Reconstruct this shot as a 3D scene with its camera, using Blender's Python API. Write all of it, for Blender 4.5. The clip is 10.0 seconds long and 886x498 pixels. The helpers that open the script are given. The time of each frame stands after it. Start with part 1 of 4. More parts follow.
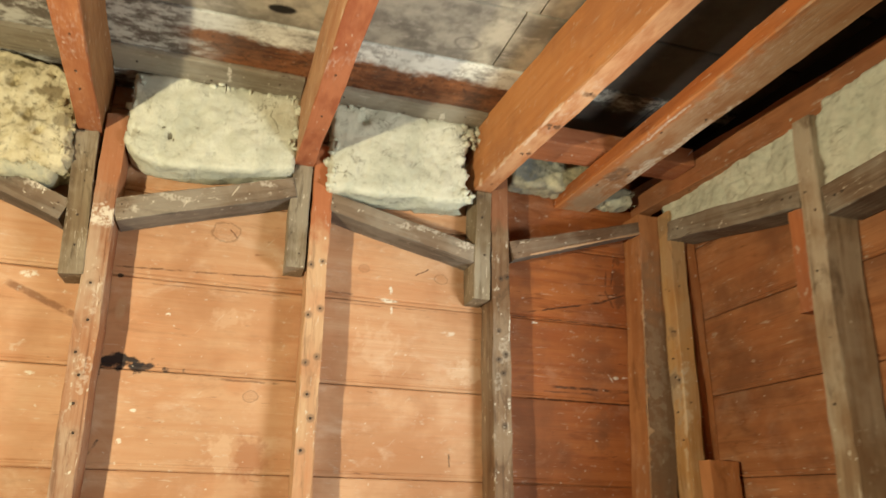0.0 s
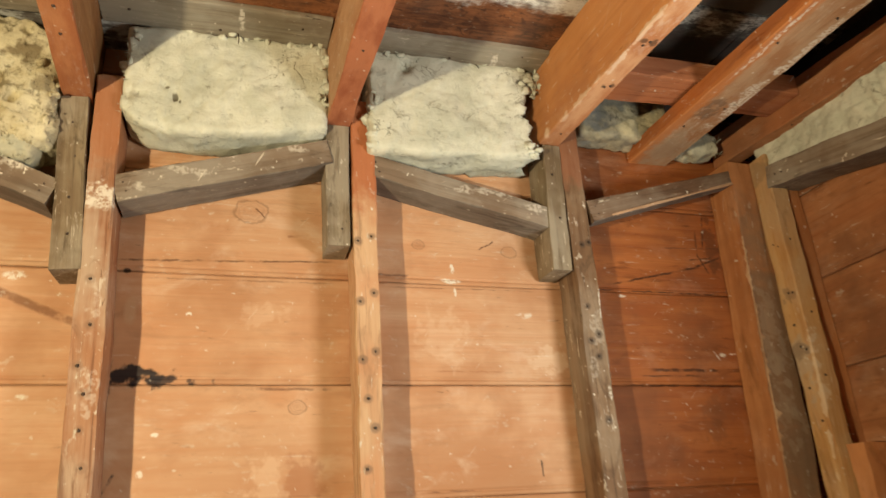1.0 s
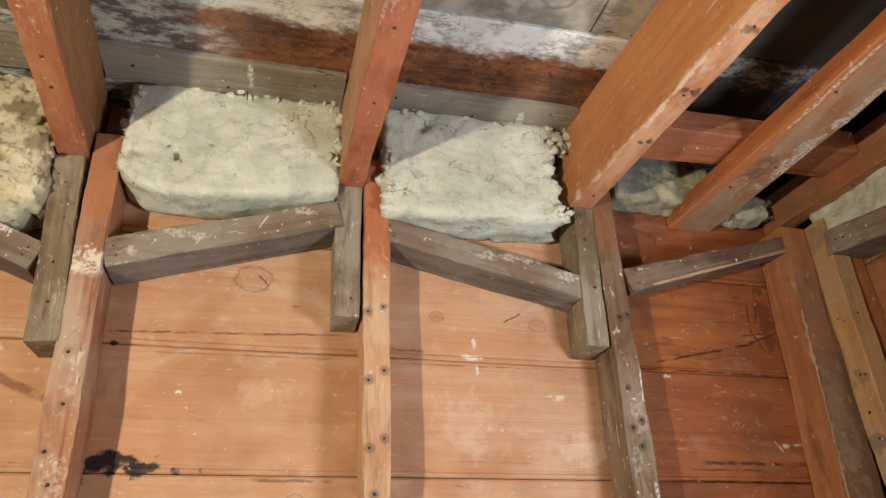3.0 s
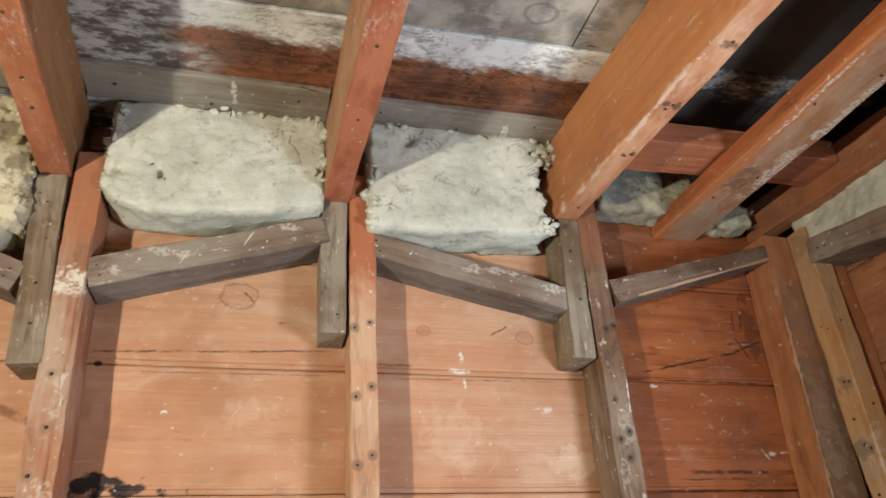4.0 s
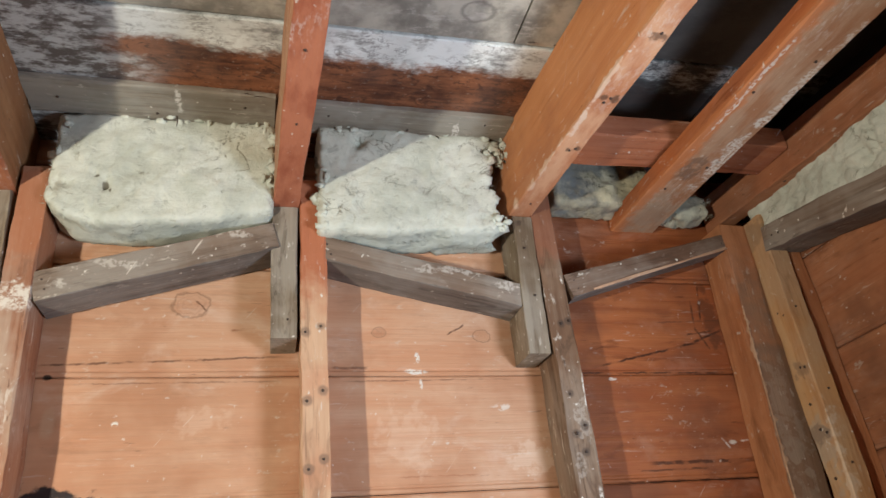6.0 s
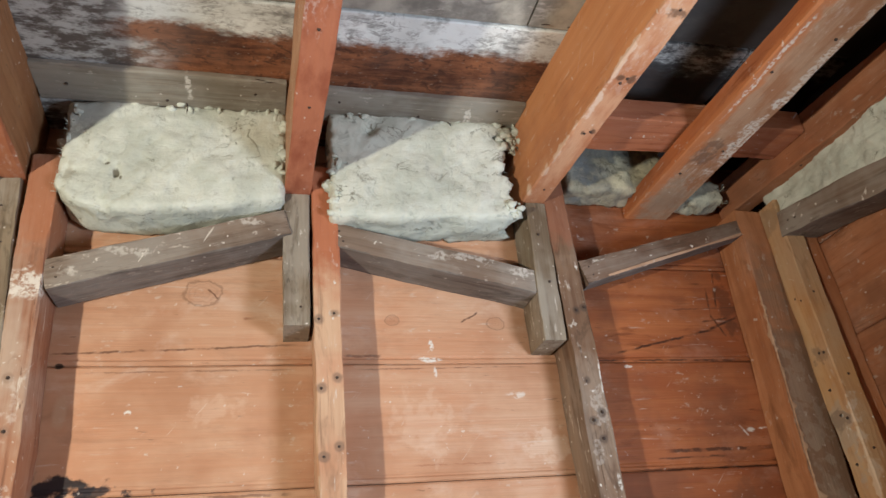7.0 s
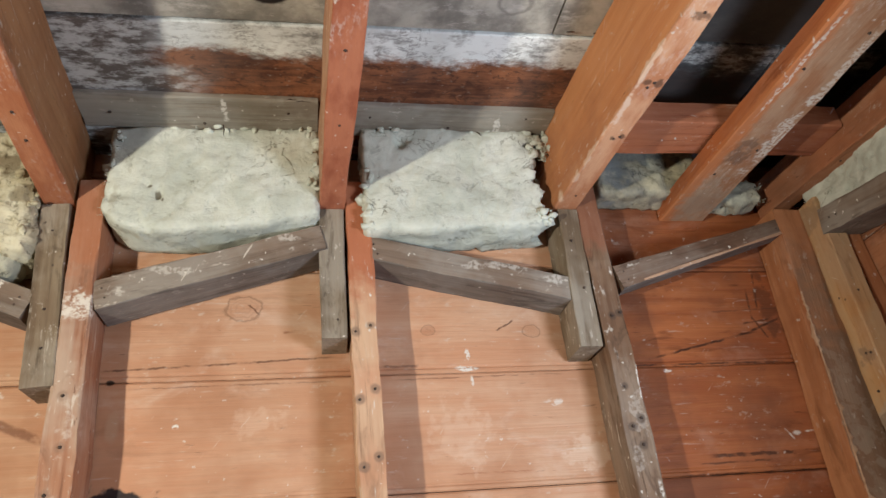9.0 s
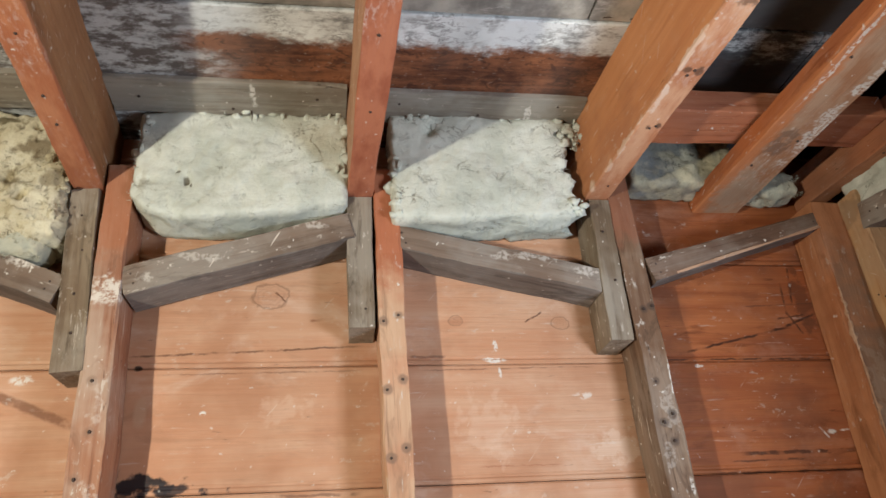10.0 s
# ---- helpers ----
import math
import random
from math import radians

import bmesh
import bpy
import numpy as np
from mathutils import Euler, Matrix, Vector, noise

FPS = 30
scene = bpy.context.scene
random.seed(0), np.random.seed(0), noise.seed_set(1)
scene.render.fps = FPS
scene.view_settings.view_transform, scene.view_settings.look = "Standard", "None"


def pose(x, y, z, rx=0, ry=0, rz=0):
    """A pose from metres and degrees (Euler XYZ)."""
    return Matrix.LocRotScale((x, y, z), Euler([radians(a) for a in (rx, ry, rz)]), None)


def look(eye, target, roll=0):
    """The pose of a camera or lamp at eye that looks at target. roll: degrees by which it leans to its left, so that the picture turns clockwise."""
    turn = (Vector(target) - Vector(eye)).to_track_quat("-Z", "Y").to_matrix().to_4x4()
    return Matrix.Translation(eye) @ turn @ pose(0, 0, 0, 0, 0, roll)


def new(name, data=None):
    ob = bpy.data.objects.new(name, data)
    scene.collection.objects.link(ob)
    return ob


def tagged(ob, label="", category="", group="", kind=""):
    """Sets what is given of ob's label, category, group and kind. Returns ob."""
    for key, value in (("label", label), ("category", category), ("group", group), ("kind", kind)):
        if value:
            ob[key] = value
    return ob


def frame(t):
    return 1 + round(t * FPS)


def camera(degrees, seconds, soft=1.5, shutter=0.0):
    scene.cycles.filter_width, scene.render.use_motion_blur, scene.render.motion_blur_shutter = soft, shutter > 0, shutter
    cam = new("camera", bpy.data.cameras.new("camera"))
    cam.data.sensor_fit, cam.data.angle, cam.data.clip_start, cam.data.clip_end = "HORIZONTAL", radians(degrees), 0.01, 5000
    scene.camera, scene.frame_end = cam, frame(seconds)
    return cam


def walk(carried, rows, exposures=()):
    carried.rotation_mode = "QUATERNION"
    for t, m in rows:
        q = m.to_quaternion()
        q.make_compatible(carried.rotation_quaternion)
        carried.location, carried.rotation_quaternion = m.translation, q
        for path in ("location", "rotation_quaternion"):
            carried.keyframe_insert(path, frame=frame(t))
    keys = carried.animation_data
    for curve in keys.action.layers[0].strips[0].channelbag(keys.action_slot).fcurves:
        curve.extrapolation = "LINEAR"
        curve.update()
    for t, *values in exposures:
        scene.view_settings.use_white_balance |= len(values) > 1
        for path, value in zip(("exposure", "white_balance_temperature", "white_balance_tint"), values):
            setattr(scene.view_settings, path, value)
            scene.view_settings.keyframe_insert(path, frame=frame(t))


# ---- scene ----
cam = camera(66.5, 10.0, soft=1.5, shutter=0.5)
PATH = [
    (0, (0.033, -0.071, 1.591), (0.589, 1.738, 2.238), 0.8),
    (0.5, (0.032, 0.085, 1.586), (0.576, 1.904, 2.215), -0.6),
    (1, (-0.013, 0.221, 1.595), (0.54, 2.017, 2.281), -3.7),
    (1.5, (0.002, 0.283, 1.61), (0.442, 2.064, 2.406), -2.0),
    (2, (0.013, 0.328, 1.628), (0.484, 2.069, 2.493), -2.2),
    (2.5, (0.038, 0.325, 1.626), (0.492, 2.057, 2.516), -2.3),
    (2.7, (0.039, 0.323, 1.628), (0.488, 2.058, 2.517), -2.3),
    (3.8, (0.041, 0.315, 1.641), (0.492, 2.042, 2.542), -3.0),
    (4, (0.042, 0.313, 1.643), (0.52, 2.032, 2.547), -3.7),
    (4.5, (0.075, 0.313, 1.645), (0.604, 2.01, 2.562), -4.7),
    (5, (0.12, 0.295, 1.648), (0.668, 1.99, 2.557), -7.3),
    (5.2, (0.119, 0.295, 1.646), (0.666, 1.989, 2.558), -7.3),
    (6.3, (0.110, 0.296, 1.634), (0.579, 2.022, 2.530), -5.7),
    (6.5, (0.109, 0.296, 1.632), (0.571, 2.026, 2.523), -5.7),
    (7, (0.099, 0.32, 1.625), (0.581, 2.038, 2.529), -6.3),
    (7.5, (0.119, 0.319, 1.624), (0.646, 2.023, 2.529), -7.1),
    (8, (0.12, 0.308, 1.631), (0.619, 2.018, 2.539), -7.8),
    (8.5, (0.121, 0.296, 1.631), (0.525, 2.026, 2.55), -6.9),
    (9, (0.108, 0.304, 1.627), (0.474, 2.038, 2.554), -6.4),
    (9.5, (0.103, 0.311, 1.632), (0.438, 2.051, 2.558), -6.4),
    (10, (0.094, 0.319, 1.638), (0.406, 2.077, 2.538), -4.8),
]
EXPOSURES = [(0.0, 0.05, 7600, -5), (1.0, -0.05, 8200, 0), (1.5, -0.08, 8000, 0), (2.5, -0.2, 6950, 4), (4.0, -0.15, 6050, 4), (5.0, -0.12, 5720, 3), (10.0, -0.15, 5720, 3)]
walk(cam, [(t, look(eye, target, roll)) for t, eye, target, roll in PATH], EXPOSURES)

# ---- light: one work lamp beside the camera, in a closed room ----
world = bpy.data.worlds.new("world")
scene.world = world
world.use_nodes = True
sky = world.node_tree.nodes.new("ShaderNodeTexSky")
sky.sky_type, sky.sun_disc, sky.sun_elevation, sky.sun_rotation = "NISHITA", False, radians(40), radians(200)
world.node_tree.links.new(sky.outputs[0], world.node_tree.nodes["Background"].inputs[0])
world.node_tree.nodes["Background"].inputs[1].default_value = 0.08


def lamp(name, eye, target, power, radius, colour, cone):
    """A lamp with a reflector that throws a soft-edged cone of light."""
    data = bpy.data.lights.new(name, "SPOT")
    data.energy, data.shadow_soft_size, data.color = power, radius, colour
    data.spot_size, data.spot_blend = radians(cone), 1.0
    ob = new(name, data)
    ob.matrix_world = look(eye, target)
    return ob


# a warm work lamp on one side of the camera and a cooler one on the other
lamp("work_lamp", (-0.83, 0.06, 1.58), (0.52, 1.25, 2.10), 99, 0.025, (1.0, 0.83, 0.62), 150)
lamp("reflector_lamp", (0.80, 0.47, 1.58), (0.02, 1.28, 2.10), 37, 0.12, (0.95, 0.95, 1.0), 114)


# ---- materials ----
WHITE = (0.74, 0.70, 0.64)


class Nodes:
    """Short hand for building node trees."""

    def __init__(self, name):
        self.mat = bpy.data.materials.new(name)
        self.mat.use_nodes = True
        self.tree = self.mat.node_tree
        self.bsdf = self.tree.nodes["Principled BSDF"]
        self.bsdf.inputs["Specular IOR Level"].default_value = 0.3

    def add(self, kind):
        return self.tree.nodes.new(kind)

    def put(self, socket, value):
        if isinstance(value, bpy.types.NodeSocket):
            self.tree.links.new(value, socket)
        elif isinstance(value, tuple) and len(value) == 3 and socket.type == "RGBA":
            socket.default_value = (*value, 1)
        else:
            socket.default_value = value

    def math(self, op, a, b=0.0, clamp=False):
        n = self.add("ShaderNodeMath")
        n.operation, n.use_clamp = op, clamp
        self.put(n.inputs[0], a)
        self.put(n.inputs[1], b)
        return n.outputs[0]

    def vec(self, op, a, b):
        n = self.add("ShaderNodeVectorMath")
        n.operation = op
        self.put(n.inputs[0], a)
        self.put(n.inputs[1], b)
        return n.outputs["Value"] if op == "LENGTH" else n.outputs[0]

    def noise(self, vector, scale, detail=3.0, rough=0.55, distort=0.0):
        n = self.add("ShaderNodeTexNoise")
        self.put(n.inputs["Vector"], vector)
        for key, value in (("Scale", scale), ("Detail", detail), ("Roughness", rough), ("Distortion", distort)):
            n.inputs[key].default_value = value
        return n.outputs[0]

    def step(self, value, lo, hi, out0=0.0, out1=1.0):
        n = self.add("ShaderNodeMapRange")
        n.interpolation_type = "SMOOTHSTEP"
        for i, v in enumerate((value, lo, hi, out0, out1)):
            self.put(n.inputs[i], v)
        return n.outputs[0]

    def mix(self, factor, a, b, blend="MIX"):
        n = self.add("ShaderNodeMix")
        n.data_type, n.blend_type = "RGBA", blend
        self.put(n.inputs[0], factor)
        self.put(n.inputs[6], a)
        self.put(n.inputs[7], b)
        return n.outputs[2]

    def bump(self, height, strength, distance):
        n = self.add("ShaderNodeBump")
        self.put(n.inputs["Height"], height)
        n.inputs["Strength"].default_value, n.inputs["Distance"].default_value = strength, distance
        self.put(self.bsdf.inputs["Normal"], n.outputs[0])

    def spot(self, position, centre, radii, ragged=0.25, edge=0.35, scale=60.0):
        """A ragged round mark at a place in the world."""
        d = self.vec("SUBTRACT", position, centre)
        d = self.vec("DIVIDE", d, radii)
        d = self.vec("LENGTH", d, (0, 0, 0))
        d = self.math("ADD", d, self.math("MULTIPLY", self.math("SUBTRACT", self.noise(position, scale, 4), 0.5), ragged * 3))
        return self.step(d, 1.0 - edge, 1.0, 1.0, 0.0), d


def wood(name, light, dark, grime=(0.2, 0.17, 0.14), grime_amount=0.3, specks=0.3, rough=0.72, grain=1.0, marks=(), knots=(), cracks=(), under=None, spread=0.35, dusty=0.2, smeared=0.75, red=0.45):
    """Sawn timber, the grain along the piece's own x."""
    n = Nodes(name)
    tc = n.add("ShaderNodeTexCoord").outputs["Object"]
    pos = n.add("ShaderNodeNewGeometry").outputs["Position"]
    rnd = n.add("ShaderNodeObjectInfo").outputs["Random"]
    shift = n.vec("SCALE", (7.3, 3.1, 5.7), (0, 0, 0))
    shift.node.inputs["Scale"].default_value = 1.0
    n.put(shift.node.inputs["Scale"], n.math("MULTIPLY", rnd, 9.0))
    v = n.vec("ADD", tc, shift)
    fine = n.noise(n.vec("MULTIPLY", v, (5, 130, 130)), 1.0, 4, 0.6)
    mid = n.noise(n.vec("MULTIPLY", v, (1.6, 26, 26)), 1.0, 3, 0.5, 1.2)
    large = n.noise(v, 6.0, 4, 0.6)
    huge = n.noise(v, 2.2, 2, 0.5)
    tone = n.math("ADD", n.math("MULTIPLY", mid, 0.65), n.math("MULTIPLY", fine, 0.35))
    col = n.mix(n.step(tone, 0.36, 0.60), dark, light)
    col = n.mix(n.step(huge, 0.35, 0.7, 0.0, spread), col, tuple(c * 0.62 for c in light))
    blush = n.noise(n.vec("MULTIPLY", v, (4, 7, 7)), 1.0, 4, 0.6, 0.5)
    col = n.mix(n.step(blush, 0.50, 0.66, 0.0, red), col, (dark[0] * 0.92, dark[1] * 0.80, dark[2] * 0.72))
    dirt = n.math("MULTIPLY", n.step(n.math("ADD", large, n.math("MULTIPLY", fine, 0.25)), 0.52, 0.78), grime_amount)
    col = n.mix(dirt, col, grime)
    haze = n.noise(n.vec("MULTIPLY", v, (9, 15, 15)), 1.0, 5, 0.65, 0.4)
    col = n.mix(n.step(haze, 0.52, 0.74, 0.0, dusty), col, tuple(0.55 * c + 0.45 * g for c, g in zip(light, (0.70, 0.62, 0.55))))
    smudge = n.noise(n.vec("MULTIPLY", v, (7, 24, 24)), 1.0, 5, 0.7, 0.8)
    col = n.mix(n.step(smudge, 0.54, 0.72, 0.0, smeared), col, tuple(c * 0.55 for c in dark))
    scuff = n.math("MULTIPLY", n.step(n.noise(n.vec("MULTIPLY", v, (16, 150, 150)), 1.0, 3, 0.6), 0.62, 0.70), n.step(n.noise(v, 14.0, 3), 0.5, 0.62))
    col = n.mix(n.math("MULTIPLY", scuff, min(0.8, specks)), col, (0.66, 0.60, 0.53))
    turn = n.add("ShaderNodeVectorRotate")
    n.put(turn.inputs["Vector"], v)
    turn.inputs["Axis"].default_value, turn.inputs["Angle"].default_value = (0.3, 1.0, 0.2), 0.9
    scratch = n.noise(n.vec("MULTIPLY", turn.outputs[0], (14, 240, 240)), 1.0, 2, 0.5, 0.6)
    scratch = n.math("MULTIPLY", n.step(scratch, 0.69, 0.74), n.step(n.noise(v, 17.0, 3), 0.52, 0.62))
    col = n.mix(n.math("MULTIPLY", scratch, min(0.75, specks)), col, (0.68, 0.62, 0.55))
    nick = n.math("MULTIPLY", n.step(n.noise(n.vec("MULTIPLY", v, (26, 170, 170)), 1.0, 3, 0.6, 0.4), 0.29, 0.35, 1.0, 0.0), n.step(n.noise(v, 10.0, 3), 0.50, 0.60))
    col = n.mix(n.math("MULTIPLY", nick, 0.55), col, tuple(c * 0.32 for c in dark))
    lines = n.step(fine, 0.30, 0.40, 0.45 * grain, 0.0)
    col = n.mix(lines, col, tuple(c * 0.35 for c in dark))
    sep = n.add("ShaderNodeSeparateXYZ")
    n.put(sep.inputs[0], pos)
    if under:
        level, pale, deep, white = under
        edge = n.math("ADD", sep.outputs[2], n.math("MULTIPLY", n.math("SUBTRACT", n.noise(v, 40.0, 3), 0.5), 0.012))
        low = n.step(edge, level, level + 0.003, 1.0, 0.0)
        blot = n.noise(n.vec("MULTIPLY", v, (9, 22, 22)), 1.0, 5, 0.65)
        wash = n.mix(n.step(blot, 0.38, 0.62), deep, pale)
        frost = n.math("MULTIPLY", n.step(n.noise(n.vec("MULTIPLY", v, (60, 130, 130)), 1.0, 4, 0.7), 0.5, 0.62), n.step(n.noise(v, 5.0, 3), 0.46, 0.6))
        wash = n.mix(n.math("MULTIPLY", frost, white), wash, (0.72, 0.69, 0.65))
        col = n.mix(low, col, wash)
    if cracks:
        wig = n.math("MULTIPLY", n.math("SUBTRACT", n.noise(n.vec("MULTIPLY", pos, (45, 45, 45)), 1.0, 5, 0.7), 0.5), 0.008)
        broken = n.step(n.noise(pos, 38.0, 3, 0.6), 0.36, 0.56, 0.15, 1.0)
        for x0, z0, x1, z1, width, colour, amount in cracks:
            size = math.hypot(x1 - x0, z1 - z0)
            ux, uz = (x1 - x0) / size, (z1 - z0) / size
            rx, rz = n.math("SUBTRACT", sep.outputs[0], x0), n.math("SUBTRACT", sep.outputs[2], z0)
            along = n.math("ADD", n.math("MULTIPLY", rx, ux), n.math("MULTIPLY", rz, uz))
            off = n.math("SUBTRACT", n.math("MULTIPLY", rz, ux), n.math("MULTIPLY", rx, uz))
            off = n.math("ABSOLUTE", n.math("ADD", off, wig))
            near = n.step(off, width * 0.4, width, 1.0, 0.0)
            span = n.step(n.math("ABSOLUTE", n.math("SUBTRACT", along, size / 2)), size * 0.38, size * 0.5, 1.0, 0.0)
            span = n.math("MULTIPLY", span, broken)
            col = n.mix(n.math("MULTIPLY", n.math("MULTIPLY", near, span), amount), col, colour)
    for centre, r, colour in knots:
        m, d = n.spot(pos, centre, (r, 0.05, r * 0.75), 0.22, 0.3, 70)
        ring = n.step(n.math("ABSOLUTE", n.math("SUBTRACT", d, 0.90)), 0.0, 0.13, 0.6, 0.0)
        rings = n.math("MULTIPLY", n.step(n.math("SINE", n.math("MULTIPLY", d, 22.0)), 0.0, 1.0, 0.0, 0.15), m)
        col = n.mix(n.math("MULTIPLY", m, 0.16), col, colour)
        col = n.mix(rings, col, tuple(c * 0.5 for c in colour))
        col = n.mix(ring, col, tuple(c * 0.42 for c in dark))
    for centre, radii, colour, amount, ragged in marks:
        m, d = n.spot(pos, centre, radii, ragged, 0.5, 45)
        if colour == WHITE:
            m = n.math("MULTIPLY", m, n.step(n.noise(pos, 170.0, 3, 0.6), 0.38, 0.55))
        col = n.mix(n.math("MULTIPLY", m, amount), col, colour)
    if specks:
        a = n.noise(n.vec("MULTIPLY", v, (38, 75, 75)), 1.0, 4, 0.7)
        b = n.noise(v, 9.0, 2, 0.5)
        m = n.math("MULTIPLY", n.step(a, 0.60, 0.68), n.step(b, 0.44, 0.62))
        col = n.mix(n.math("MULTIPLY", m, specks), col, (0.62, 0.57, 0.5))
        a = n.noise(v, 95.0, 2, 0.5)
        col = n.mix(n.step(a, 0.71, 0.77, 0.0, min(1.0, specks * 1.5)), col, (0.7, 0.66, 0.6))
    n.put(n.bsdf.inputs["Base Color"], col)
    n.put(n.bsdf.inputs["Roughness"], n.step(large, 0.3, 0.7, rough - 0.12, rough + 0.12))
    n.bump(n.math("ADD", n.math("ADD", fine, n.math("MULTIPLY", mid, 0.6)), n.math("MULTIPLY", haze, 0.8)), 0.45, 0.003)
    return n.mat


def batting(name, light, dark, brown, marks=(), sheets=0.0):
    n = Nodes(name)
    tc = n.add("ShaderNodeTexCoord").outputs["Object"]
    pos = n.add("ShaderNodeNewGeometry").outputs["Position"]
    a = n.noise(tc, 14.0, 5, 0.65)
    b = n.noise(tc, 120.0, 5, 0.75)
    c = n.noise(tc, 45.0, 4, 0.7, 0.6)
    f = n.noise(n.vec("MULTIPLY", tc, (40, 90, 420)), 1.0, 3, 0.6, 0.8)
    col = n.mix(n.step(a, 0.35, 0.65), dark, light)
    col = n.mix(n.step(c, 0.30, 0.44, 0.55, 0.0), col, tuple(v * 0.62 for v in dark))
    col = n.mix(n.step(b, 0.28, 0.38, 0.35, 0.0), col, brown)
    col = n.mix(n.step(f, 0.34, 0.46, 0.05, 0.0), col, brown)
    ridge = n.math("ABSOLUTE", n.math("SUBTRACT", n.noise(tc, 20.0, 5, 0.6, 0.7), 0.5))
    tear = n.math("MULTIPLY", n.step(ridge, 0.003, 0.014, 1.0, 0.0), n.step(n.noise(tc, 12.0, 3), 0.50, 0.62))
    pit = n.math("MULTIPLY", n.step(n.noise(tc, 75.0, 3, 0.6), 0.66, 0.74), n.step(n.noise(tc, 11.0, 2), 0.48, 0.62))
    hole = n.math("MULTIPLY", n.step(n.noise(tc, 42.0, 4, 0.65), 0.62, 0.70), n.step(n.noise(tc, 7.0, 2), 0.45, 0.58))
    torn = n.math("MAXIMUM", n.math("MAXIMUM", tear, pit), n.math("MULTIPLY", hole, 0.8))
    if sheets:
        crumble = n.step(n.noise(tc, 58.0, 5, 0.75, 0.5), 0.54, 0.64)
        torn = n.math("MAXIMUM", torn, n.math("MULTIPLY", crumble, sheets * 0.7))
    col = n.mix(n.math("MULTIPLY", torn, 0.68), col, tuple(v * 0.6 for v in brown))
    for centre, radii, colour, amount, ragged in marks:
        m, d = n.spot(pos, centre, radii, ragged, 0.6, 30)
        col = n.mix(n.math("MULTIPLY", m, amount), col, colour)
    n.put(n.bsdf.inputs["Base Color"], col)
    n.bsdf.inputs["Roughness"].default_value = 0.95
    n.bsdf.inputs["Specular IOR Level"].default_value = 0.05
    n.bump(n.math("ADD", n.math("ADD", n.math("MULTIPLY", b, 0.45), n.math("MULTIPLY", f, 0.12)), n.math("SUBTRACT", n.math("MULTIPLY", c, 1.1), n.math("MULTIPLY", torn, 1.3))), 0.5, 0.006)
    return n.mat


def deck_material():
    """Old roof boards: brown at the eave, then a whitewashed, mouldy stretch, then grey."""
    n = Nodes("stained_deck")
    pos = n.add("ShaderNodeNewGeometry").outputs["Position"]
    isl = n.add("ShaderNodeNewGeometry").outputs["Random Per Island"]
    sep = n.add("ShaderNodeSeparateXYZ")
    n.put(sep.inputs[0], pos)
    x, y = sep.outputs[0], sep.outputs[1]
    grain = n.noise(n.vec("MULTIPLY", pos, (9, 60, 40)), 1.0, 5, 0.7, 0.5)
    blot = n.noise(pos, 11.0, 5, 0.65)
    mould = n.noise(n.vec("MULTIPLY", pos, (22, 50, 30)), 1.0, 5, 0.75)
    wob = n.math("MULTIPLY", n.math("SUBTRACT", n.noise(n.vec("MULTIPLY", pos, (7, 12, 9)), 1.0, 4, 0.6), 0.5), 0.09)
    yy = n.math("ADD", y, wob)
    fleck = n.noise(n.vec("MULTIPLY", pos, (70, 110, 70)), 1.0, 4, 0.7)
    yy = n.math("ADD", yy, n.math("MULTIPLY", n.math("SUBTRACT", fleck, 0.5), 0.05))
    brown = n.mix(n.step(n.math("ADD", n.math("MULTIPLY", grain, 0.5), n.math("MULTIPLY", blot, 0.5)), 0.36, 0.62), (0.085, 0.031, 0.016), (0.295, 0.120, 0.055))
    brown = n.mix(n.step(fleck, 0.60, 0.70, 0.0, 0.5), brown, (0.38, 0.33, 0.28))
    brown = n.mix(n.step(n.noise(pos, 9.0, 4, 0.6), 0.54, 0.70, 0.0, 0.5), brown, (0.11, 0.085, 0.075))
    crumb = n.noise(n.vec("MULTIPLY", pos, (45, 70, 45)), 1.0, 4, 0.7, 0.8)
    brown = n.mix(n.step(crumb, 0.34, 0.50, 0.8, 0.0), brown, (0.055, 0.022, 0.014))
    grey = n.mix(n.step(blot, 0.36, 0.62), (0.20, 0.20, 0.185), (0.54, 0.53, 0.47))
    grey = n.mix(n.step(mould, 0.52, 0.66, 0.0, 0.7), grey, (0.62, 0.60, 0.56))
    grey = n.mix(n.step(isl, 0.0, 1.0, 0.0, 0.35), grey, (0.30, 0.25, 0.20))
    white = n.mix(n.step(n.math("ADD", n.math("MULTIPLY", mould, 0.6), n.math("MULTIPLY", blot, 0.4)), 0.34, 0.52), (0.20, 0.20, 0.195), (0.83, 0.87, 0.87))
    vein = n.math("MULTIPLY", n.step(n.math("ABSOLUTE", n.math("SUBTRACT", n.noise(n.vec("MULTIPLY", pos, (26, 48, 30)), 1.0, 5, 0.7, 0.8), 0.5)), 0.0, 0.035, 0.8, 0.0), n.step(n.noise(pos, 13.0, 3), 0.44, 0.58))
    white = n.mix(vein, white, (0.20, 0.21, 0.22))
    peel = n.step(n.noise(n.vec("MULTIPLY", pos, (38, 70, 40)), 1.0, 4, 0.65, 0.5), 0.56, 0.64, 0.0, 0.7)
    white = n.mix(n.math("MULTIPLY", peel, n.step(n.noise(pos, 8.0, 2), 0.40, 0.60)), white, (0.33, 0.34, 0.33))
    dark = n.step(n.noise(pos, 3.6, 3, 0.6), 0.50, 0.66, 0.0, 0.35)
    col = n.mix(n.step(yy, 1.085, 1.115), white, brown)
    col = n.mix(n.step(y, 1.0325, 1.0335), grey, col)
    col = n.mix(dark, col, (0.09, 0.085, 0.08))
